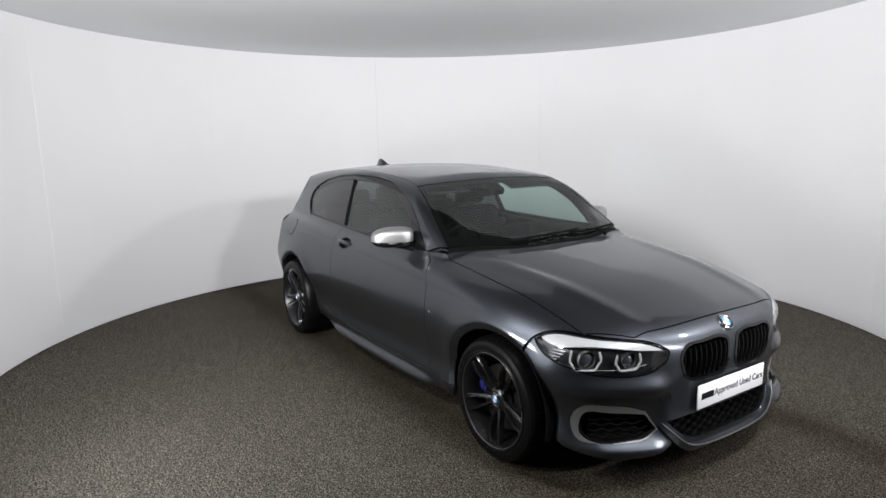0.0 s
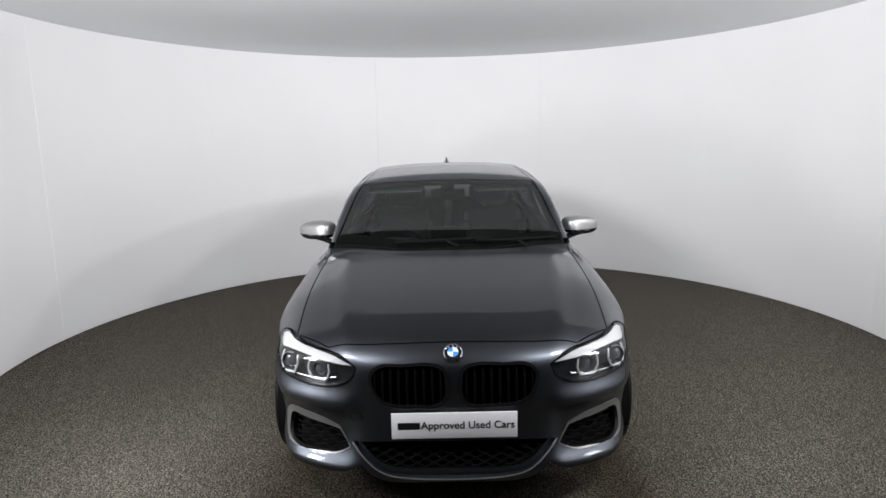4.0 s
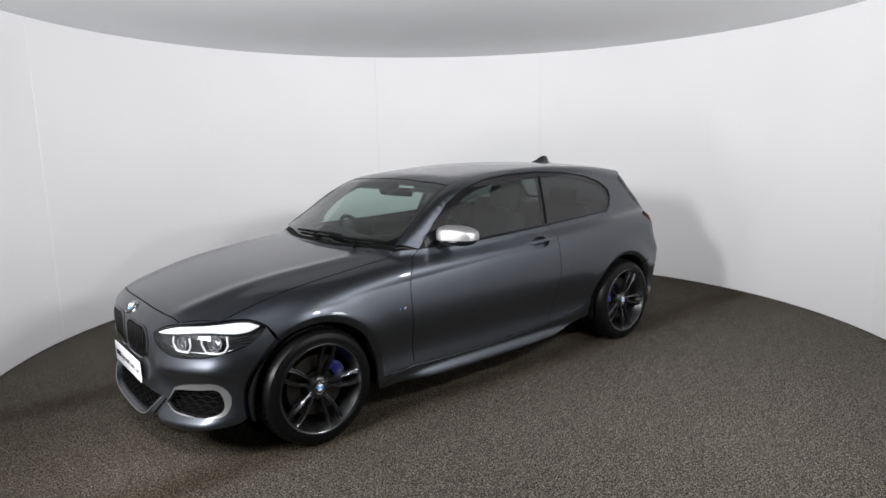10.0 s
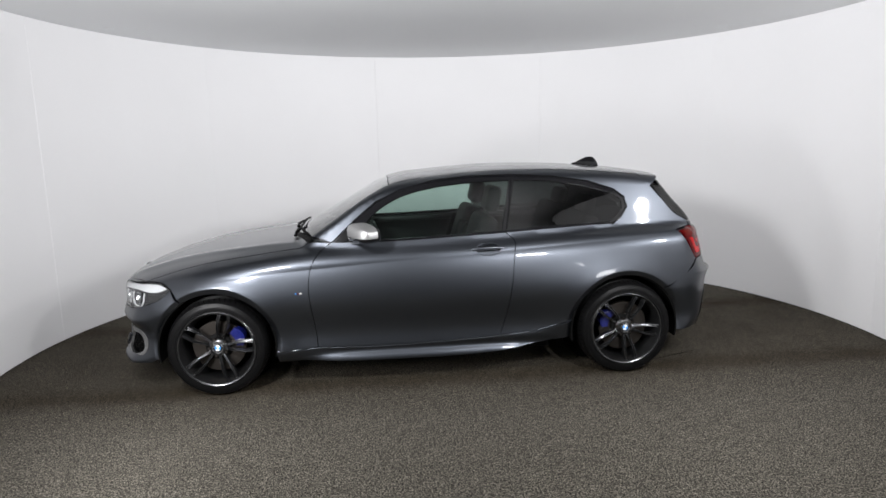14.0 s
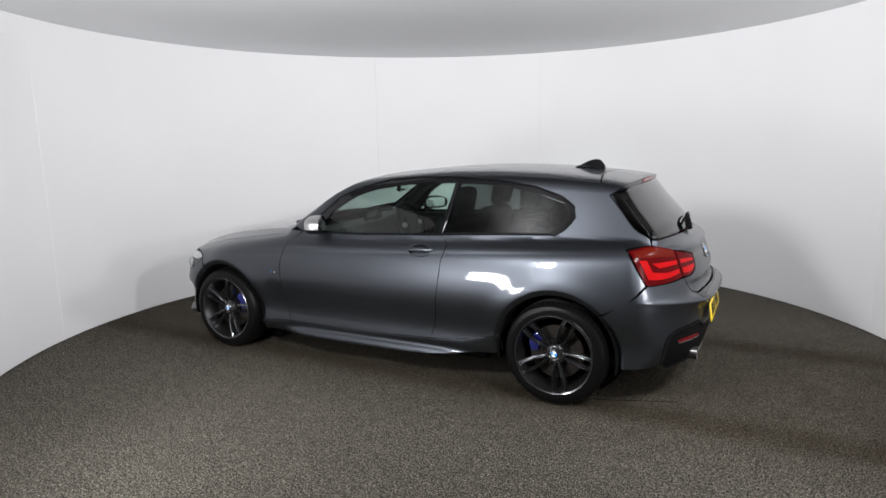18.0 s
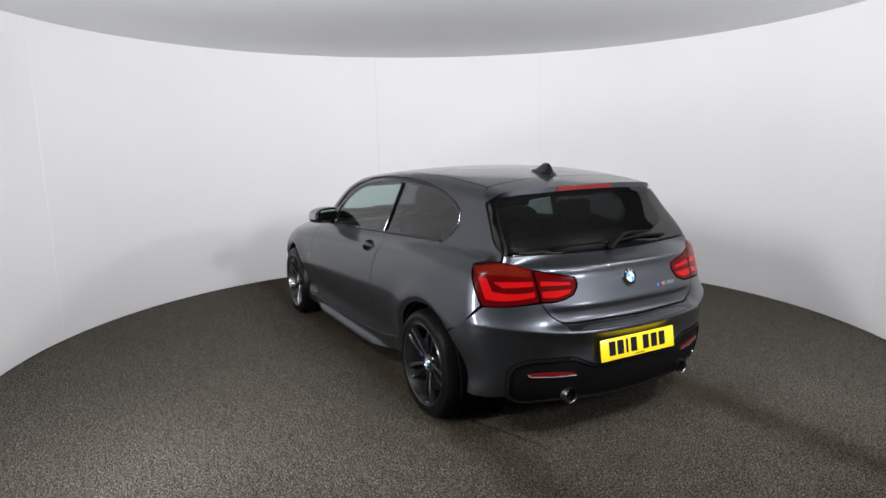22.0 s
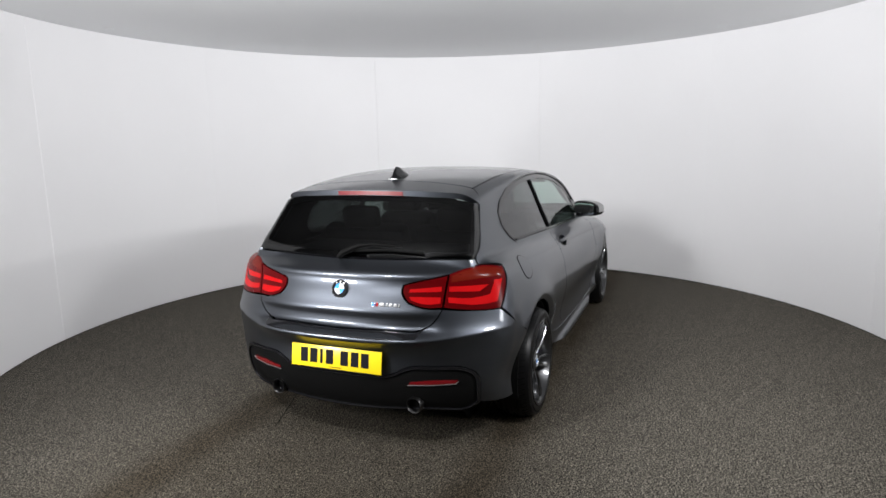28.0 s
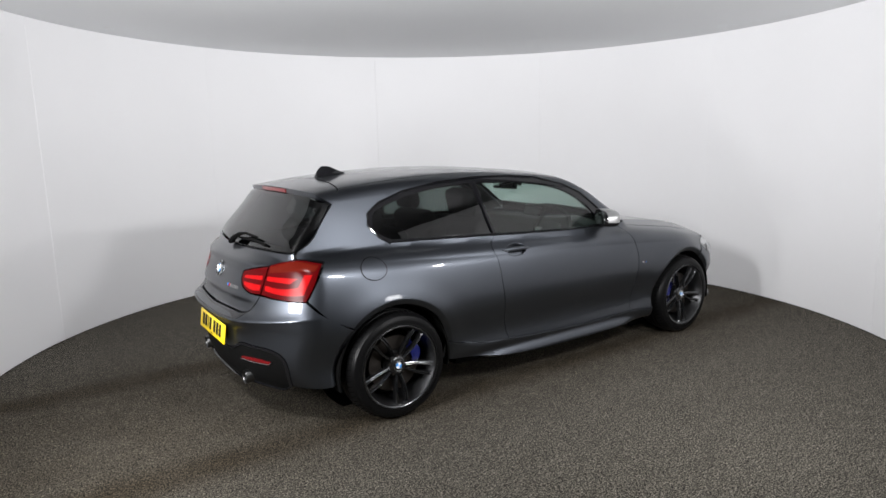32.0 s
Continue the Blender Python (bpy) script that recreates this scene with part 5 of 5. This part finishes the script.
def caliper(parent, a, k):
    """A blue brake caliper over the disc at the angle a."""
    bm = bmesh.new()
    rings = []
    for t in np.linspace(-24, 24, 9):
        swell = 1 - 0.12 * abs(t / 24) ** 2
        c, s = math.cos(radians(a + t)), math.sin(radians(a + t))
        rings.append([Vector((r * c, y, r * s)) for r, y in ((0.108 / swell, 0.034), (0.112, 0.050), (0.150, 0.056), (0.176 * swell, 0.050), (0.181 * swell, 0.03), (0.181 * swell, -0.02), (0.112, -0.02))])
    sweep(bm, rings)
    part("brake_caliper", bm, BLUE, parent, "blue brake caliper")
    for t in (-12, 12):
        bm = bmesh.new()
        disc(bm, 0.017, 0.004, pose(0.142 * math.cos(radians(a + t)), 0.0555, 0.142 * math.sin(radians(a + t)), 90), 24)
        part("caliper_piston", bm, BLUE, parent)


for x, k, y, turn in ((AXLE, 1, 0.762, 39), (AXLE, -1, 0.762, 21), (-AXLE, 1, 0.772, 29), (-AXLE, -1, 0.772, 20)):
    wheel = tagged(new("wheel"), "dark grey five twin-spoke alloy wheel with blue caliper")
    wheel.parent = car
    wheel.matrix_local = pose(x, k * y, 0.318, 0, 0, 0 if k > 0 else 180)
    spin = Matrix.Rotation(radians(turn), 4, "Y")
    for name, data, label in WHEEL:
        ob = new(name, data)
        ob.parent = wheel
        ob.matrix_local = spin if name not in ("brake_disc", "disc_hat") else Matrix()
        tagged(ob, label, kind="stuff" if name in ("tread_cuts", "sidewall_marks") else "")
    # the caliper trails on the front axle and leads on the rear; x runs backwards on the right
    caliper(wheel, (155 if x > 0 else 25) if k > 0 else (25 if x > 0 else 155), k)
    m = pose(0, 0.0760, 0, -90) @ pose(0, 0, 0, 0, 0, 180 + turn)
    ob = emblem("wheel_badge", m, 0.034, wheel)
    for o in list(ob.children):
        o.parent = wheel
        o.matrix_local = m
        o.name = "cap_piece"
    bpy.data.objects.remove(ob)
    # arch liner
    bm = bmesh.new()
    rings = []
    for a in np.linspace(-12, 192, 30):
        c, s = math.cos(radians(a)), math.sin(radians(a))
        rings.append([(x + r * c, k * yy, HUB_Z + r * s) for r, yy in ((0.362, 0.835), (0.362, 0.50), (0.372, 0.50), (0.372, 0.835))])
    sweep(bm, rings)
    part("arch_liner", bm, DARK, car, "black wheel arch liner")
    bm = bmesh.new()
    disc(bm, 0.37, 0.01, pose(x, k * 0.50, HUB_Z, 90), 40)
    part("arch_back", bm, DARK, car, "black inner wheel arch")

# underside and closed dark spaces
for name, size, at in (("underbody", (3.5, 1.0, 0.05), (0.0, 0, 0.215)), ("floor_pan", (1.70, 1.46, 0.05), (0, 0, 0.200)), ("engine_bay", (0.75, 0.98, 0.40), (1.40, 0, 0.46)), ("crash_beam", (0.06, 1.30, 0.36), (1.78, 0, 0.40)),
                       ("boot_floor", (0.75, 1.0, 0.32), (-1.62, 0, 0.42)), ("rear_beam", (0.06, 1.24, 0.34), (-1.86, 0, 0.46))):
    box_part(name, size, pose(*at), DARK, car, 0.01)
box_part("subframe", (0.25, 0.62, 0.04), pose(1.88, 0, 0.235), DARK, car, 0.01)

# inner skins that line the cabin
quarter_pts = [corner(strip(dlo_low[0])), corner(strip(screen_base[-1])), *screen_side, *roof_side, *tail_gate_cut, corner((-1.852, 0.667, 0.976)), corner(sp(-1.70, 0.80)), corner(sp(-0.985, 0.70)),
               corner(sp(-0.56, 0.70)), corner(sp(-0.592, 0.873)), rear_cut[-1], strip(dlo_low[4]), dlo_low[5], *dlo_top]
both("inner_frame", "barrel", quarter_pts, CABIN, quarter, lift=-0.030, spacing=0.05, depth=0.002, gap=-0.006, label="dark inner window frame trim")
cards = both("door_card", "barrel", [corner(sp(0.60, 0.952)), corner(sp(0.70, 0.86)), corner(sp(0.72, 0.36)), corner(sp(-0.49, 0.36)), corner(sp(-0.56, 0.70)), corner(sp(-0.58, 0.90)), corner(sp(-0.535, 0.978))], CABIN, door, lift=-0.065, spacing=0.06,
             depth=0.002, label="dark inner door trim")
for right in (False, True):
    k = -1 if right else 1
    box_part("arm_rest", (0.42, 0.06, 0.06), pose(-0.05, k * 0.70, 0.70, 0, -4), LEATHER, door[right], 0.02)
    box_part("cill_trim", (1.95, 0.05, 0.05), pose(-0.35, k * 0.715, 0.935, 0, 1.0), CABIN, door[right], 0.015)


# cabin
def seat(y):
    ob = tagged(new("front_seat"), "black leather front seat with headrest")
    ob.parent = car
    ob.matrix_local = pose(-0.12, y, 0)
    for name, size, m, b in (("cushion", (0.50, 0.46, 0.15), pose(0.02, 0, 0.47, 0, -8), 0.05), ("backrest", (0.15, 0.45, 0.60), pose(-0.27, 0, 0.78, 0, -18), 0.06),
                             ("headrest", (0.10, 0.26, 0.19), pose(-0.40, 0, 1.175, 0, -12), 0.045)):
        bm = bmesh.new()
        rbox(bm, size, m, b, 4)
        part(name, bm, LEATHER, ob)
    for s in (-1, 1):
        bm = bmesh.new()
        rbox(bm, (0.17, 0.08, 0.46), pose(-0.235, s * 0.215, 0.74, 0, -18, 0), 0.035, 3)
        part("side_bolster", bm, LEATHER, ob)
        bm = bmesh.new()
        rbox(bm, (0.44, 0.08, 0.15), pose(0.02, s * 0.22, 0.50, 0, -8), 0.035, 3)
        part("seat_bolster", bm, LEATHER, ob)
        bm = bmesh.new()
        tube(bm, [(-0.355, s * 0.06, 1.03), (-0.385, s * 0.06, 1.12)], 0.007, 8)
        part("headrest_post", bm, CHROME, ob)


seat(0.355)
seat(-0.355)
bench = tagged(new("rear_bench"), "black leather rear bench with headrests")
bench.parent = car
for y in (-0.33, 0.33):
    box_part("bench_back", (0.14, 0.60, 0.56), pose(-1.10, y, 0.80, 0, -18), LEATHER, bench, 0.05)
    box_part("bench_cushion", (0.46, 0.60, 0.14), pose(-0.82, y, 0.52, 0, -6), LEATHER, bench, 0.05)
    box_part("bench_headrest", (0.09, 0.26, 0.15), pose(-1.225, y, 1.12, 0, -10), LEATHER, bench, 0.04)
box_part("parcel_shelf", (0.55, 1.18, 0.03), pose(-1.50, 0, 0.965, 0, 2), CABIN, car, 0.008)

bm = bmesh.new()
rings = []
for y in np.linspace(-0.70, 0.70, 25):
    e = abs(y / 0.70) ** 4
    hump = 0.035 * math.exp(-((y + 0.36) / 0.2) ** 2)
    rings.append([(0.86 - 0.12 * e, y, 0.80), (0.80 - 0.12 * e, y, 0.925 - 0.02 * e), (0.62 - 0.06 * e, y, 0.952 + hump - 0.02 * e), (0.46, y, 0.945 + hump - 0.02 * e), (0.42, y, 0.90), (0.44, y, 0.80), (0.50, y, 0.60), (0.80, y, 0.60)])
sweep(bm, rings)
dash = part("dashboard", bm, CABIN, car, "black soft dashboard")
box_part("display_screen", (0.025, 0.235, 0.095), pose(0.50, 0, 1.005, 0, 12), BLACK_PLASTIC, dash, 0.008)
box_part("display_glass", (0.002, 0.215, 0.078), pose(0.4875, 0, 1.0025, 0, 12), GLOSS_BLACK, dash, 0.001)
box_part("centre_console", (0.80, 0.22, 0.34), pose(0.05, 0, 0.50), CABIN, car, 0.04)
steering = tagged(new("steering_wheel"), "black leather three-spoke steering wheel")
steering.parent = car
steering.matrix_local = pose(0.34, -0.36, 0.885, 0, -66)
bm = bmesh.new()
pts = [(0.182 * math.cos(a), 0.182 * math.sin(a), 0) for a in np.linspace(0, math.tau, 49)[:-1]]
rows = [[bm.verts.new(((0.182 + 0.0155 * math.cos(b)) * math.cos(a), (0.182 + 0.0155 * math.cos(b)) * math.sin(a), 0.0155 * math.sin(b))) for b in np.linspace(0, math.tau, 11)[:-1]] for a in np.linspace(0, math.tau, 49)[:-1]]
for i in range(48):
    for j in range(10):
        bm.faces.new((rows[i][j], rows[(i + 1) % 48][j], rows[(i + 1) % 48][(j + 1) % 10], rows[i][(j + 1) % 10]))
part("wheel_rim", bm, LEATHER, steering)
box_part("airbag_cover", (0.14, 0.17, 0.05), pose(0, 0, 0.01), CABIN, steering, 0.02)
for a in (90, -90, 180):
    box_part("wheel_spoke", (0.13, 0.04, 0.018), pose(0, 0, 0, 0, 0, a) @ pose(0.115, 0, 0), SATIN if a != 180 else CABIN, steering, 0.006)
inner = tagged(new("rear_view_mirror"), "black interior mirror on the windscreen")
inner.parent = car
box_part("mirror_shell", (0.035, 0.235, 0.062), pose(0.185, 0, 1.235, 0, -8, 8), BLACK_PLASTIC, inner, 0.014)
box_part("mirror_face", (0.002, 0.215, 0.048), pose(0.1655, 0.002, 1.233, 0, -8, 8), MIRROR, inner, 0.0008)
box_part("sensor_pod", (0.13, 0.09, 0.05), pose(0.275, 0, 1.268, 0, 26), BLACK_PLASTIC, inner, 0.014)
for y in (-0.36, 0.36):
    box_part("sun_visor", (0.15, 0.36, 0.014), pose(0.17, y, 1.278, 0, 20), LINING, lining, 0.005)


# door mirrors
def blob(bm, size, power, m):
    """A rounded box-like shell."""
    made = bmesh.ops.create_uvsphere(bm, u_segments=40, v_segments=24, radius=1.0)["verts"]
    for v in made:
        v.co = Vector([math.copysign(abs(c) ** power, c) * s for c, s in zip(v.co, size)])
    bmesh.ops.transform(bm, matrix=m, verts=made)
    return made


for right in (False, True):
    k = -1 if right else 1
    wing = tagged(new("door_mirror"), "door mirror with satin silver cap and black base")
    wing.parent = car
    m = pose(0.388, 0.868, 1.022, 0, 0, 30)
    flip = Matrix.Diagonal((1, k, 1, 1))

    def shape():
        bm = bmesh.new()
        blob(bm, (0.080, 0.128, 0.060), 0.62, Matrix())
        for v in bm.verts:
            u = v.co.y / 0.128
            v.co.z *= 1.0 - 0.20 * max(0, u) ** 2
            v.co.z += 0.010 * (1 - u) * 0.5
            v.co.x = max(v.co.x, -0.045) - 0.010 * max(0, u) ** 2
        return bm

    for name, low, material, label in (("mirror_cap", False, SATIN, "satin silver mirror cap"), ("mirror_base", True, GLOSS_BLACK, "gloss black mirror underside")):
        bm = shape()
        bmesh.ops.bisect_plane(bm, geom=bm.verts[:] + bm.edges[:] + bm.faces[:], plane_co=(0, 0, -0.016), plane_no=(0.0, 0.0, 1 if not low else -1), clear_inner=True)
        if not low:
            bmesh.ops.bisect_plane(bm, geom=bm.verts[:] + bm.edges[:] + bm.faces[:], plane_co=(-0.030, 0, 0), plane_no=(1, 0, 0.0), clear_inner=True)
        bmesh.ops.transform(bm, matrix=flip @ m, verts=bm.verts)
        part(name, bm, material, wing, label)
    bm = shape()
    for v in bm.verts:
        v.co *= 0.985
    bmesh.ops.bisect_plane(bm, geom=bm.verts[:] + bm.edges[:] + bm.faces[:], plane_co=(-0.031, 0, 0), plane_no=(1, 0, 0), clear_outer=True)
    bmesh.ops.transform(bm, matrix=flip @ m, verts=bm.verts)
    part("mirror_housing", bm, GLOSS_BLACK, wing)
    bm = bmesh.new()
    blob(bm, (0.003, 0.108, 0.046), 0.6, flip @ m @ pose(-0.0475, -0.006, 0.004, 0, 0, 0))
    part("mirror_pane", bm, MIRROR, wing, "mirror glass")
    bm = bmesh.new()
    tube(bm, [flip @ Vector(p) for p in ((0.455, 0.735, 0.950), (0.448, 0.775, 0.958), (0.43, 0.81, 0.968), (0.40, 0.86, 0.980))], [0.036, 0.030, 0.026, 0.030], 12, 0.6)
    part("mirror_arm", bm, GLOSS_BLACK, wing)
    bm = bmesh.new()
    tube(bm, [flip @ m @ Vector(p) for p in ((0.070, -0.08, -0.020), (0.077, 0.0, -0.022), (0.066, 0.08, -0.020), (0.02, 0.124, -0.016))], 0.0035, 8)
    part("repeater_lamp", bm, TRIM_SILVER, wing, "slim clear indicator in the mirror")
    skin("mirror_triangle", "barrel", [corner(sp(0.565, 0.972)), corner(sp(0.462, 0.974)), corner(sp(0.348, 1.112)), corner(sp(0.462, 1.072))], GLOSS_BLACK, wing, right=right, lift=0.0, depth=0.01, gap=0.0, label="gloss black mirror corner piece")

    # door handle: cup and bar
    cup = skin("handle_cup", "barrel", [tuple(sp(-0.415 + 0.080 * math.cos(a), 0.886 + 0.034 * math.sin(a))) for a in np.linspace(0, math.tau, 13)[:-1]], PAINT, door[right], right=right, lift=-0.028, depth=0.001, gap=-0.003, spacing=0.02)
    bm = bmesh.new()
    rim = []
    for a in np.linspace(0, math.tau, 41):
        p = np.array(sp(-0.415 + 0.0835 * math.cos(a), 0.886 + 0.0375 * math.sin(a)))
        rim.append(Vector((p + slope(p[None])[0] * 0.0008) * (1, k, 1)))
    tube(bm, rim, 0.0030, 6)
    part("cup_edge", bm, PAINT, door[right])
    bm = bmesh.new()
    rings = []
    for t in np.linspace(0, 1, 15):
        x = -0.302 - 0.226 * t
        p = np.array(sp(x, 0.887 + 0.006 * t))
        n = slope(p[None])[0]
        up = np.array((0, -n[2], n[1]))
        w = 0.0125 * (1 - abs(2 * t - 1) ** 5 * 0.75) * (1.12 - 0.2 * (t - 0.5))
        out = 0.006 + 0.016 * (1 - abs(2 * t - 1) ** 3)
        ring = [p + n * (out * c) + up * (w * s) for c, s in ((0.15, -0.9), (0.7, -1.0), (1.0, -0.45), (1.05, 0.1), (0.85, 0.8), (0.15, 0.9))]
        rings.append([Vector(q * (1, k, 1)) for q in ring])
    sweep(bm, rings)
    part("door_handle", bm, PAINT, door[right], "body-coloured door handle")

# fuel flap on the right
loop = [tuple(sp(-1.462 + 0.079 * math.cos(a), 0.897 + 0.061 * math.sin(a))) for a in np.linspace(0, math.tau, 17)[:-1]]
skin("flap_joint", "barrel", loop, DARK, quarter[1], right=True, lift=0.0015, depth=0.003, gap=-0.001, spacing=0.02, edge=0.008, label="dark round fuel flap joint")
skin("fuel_flap", "barrel", loop, PAINT, quarter[1], right=True, lift=0.0027, depth=0.003, gap=0.0032, spacing=0.02, edge=0.008, label="round fuel flap")
# towing eye cover on the front bumper
m = on_form("nose", -0.386, 0.448, 0.0003)
bm = bmesh.new()
lathe(bm, [(0.0265, -0.0005), (0.0275, 0.0008), (0.0285, -0.0005)], 32)
bmesh.ops.transform(bm, matrix=m @ pose(0, 0, 0, 90), verts=bm.verts)
part("tow_cover_joint", bm, DARK, front_bumper)

# roof aerial
bm = bmesh.new()
rings = []
for t in np.linspace(0, 1, 16):
    x = -1.225 - 0.200 * t
    base = roof_line(x) - 0.002
    h = 0.064 * (math.sin(min(1, t / 0.74) * math.pi / 2) ** 1.1) * (1 if t < 0.74 else 1 - ((t - 0.74) / 0.26) ** 2 * 0.72) + 0.004
    w = 0.044 * math.sin(math.pi * min(0.97, 0.05 + t * 0.80)) ** 0.6
    rings.append([(x, -w, base), (x, -w * 0.96, base + 0.006), (x, -w * 0.55, base + 0.012 + h * 0.12), (x, -w * 0.24, base + 0.010 + h * 0.42), (x, -w * 0.14, base + h * 0.9), (x - 0.003, 0, base + h), (x, w * 0.14, base + h * 0.9),
                  (x, w * 0.24, base + 0.010 + h * 0.42), (x, w * 0.55, base + 0.012 + h * 0.12), (x, w * 0.96, base + 0.006), (x, w, base)])
sweep(bm, rings)
part("roof_aerial", bm, GLOSS_BLACK, car, "shark-fin roof aerial", sharp=60)


# wipers
def on_top(x, y, lift):
    p = np.array(tp(x, y))
    return Vector(p + slope(p[None])[0] * lift)


for blade, arm in ((((0.852, -0.32), (0.862, -0.06), (0.842, 0.24)), ((0.885, 0.05), (0.865, -0.02))), (((0.862, 0.16), (0.842, 0.36), (0.768, 0.64)), ((0.86, 0.46), (0.835, 0.40)))):
    wiper = tagged(new("wiper"), "black windscreen wiper")
    wiper.parent = car
    bm = bmesh.new()
    xs = spline(*[(y, x) for x, y in blade])
    path = [on_top(float(xs(y)) - 0.02, y, 0.014) for y in np.linspace(blade[0][1], blade[2][1], 14)]
    tube(bm, path, 0.0085, 6)
    part("wiper_blade", bm, BLACK_PLASTIC, wiper)
    bm = bmesh.new()
    tube(bm, [on_top(arm[0][0], arm[0][1], 0.012), on_top((arm[0][0] + arm[1][0]) / 2, (arm[0][1] + arm[1][1]) / 2, 0.028), on_top(arm[1][0] - 0.02, arm[1][1], 0.022)], [0.013, 0.009, 0.007], 6)
    part("wiper_arm", bm, BLACK_PLASTIC, wiper)
rear_wiper = tagged(new("rear_wiper"), "black rear window wiper")
rear_wiper.parent = gate


def on_tail(y, z, lift):
    uv = unroll("tail", [(-1.95, y, z)])
    eye, way, far = rays("tail", uv)
    p = surface(eye, way, far)
    return Vector((p + slope(p) * lift)[0])


bm = bmesh.new()
tube(bm, [on_tail(0.055, 0.992, 0.016), on_tail(0.03, 1.010, 0.030), on_tail(-0.05, 1.045, 0.034), on_tail(-0.12, 1.055, 0.030), on_tail(-0.30, 1.052, 0.024)], [0.020, 0.022, 0.017, 0.011, 0.008], 8, 0.7)
part("wiper_arm", bm, BLACK_PLASTIC, rear_wiper)
bm = bmesh.new()
tube(bm, [on_tail(y, 1.030 + 0.010 * (1 - abs(y + 0.22) / 0.2), 0.012) for y in np.linspace(-0.02, -0.42, 10)], 0.008, 6)
part("wiper_blade", bm, BLACK_PLASTIC, rear_wiper)


# ---- what moves: the turntable and the car on it turn together ----
def motions():
    turn, ride = [], []
    for i in range(0, 33):
        m = pose(0, 0, 0, 0, 0, FIRST + SPIN * i)
        turn.append((i, m))
        ride.append((i, m @ pose(-OFF_X, -OFF_Y, 0)))
    walk(turntable, turn)
    walk(car, ride)


motions()
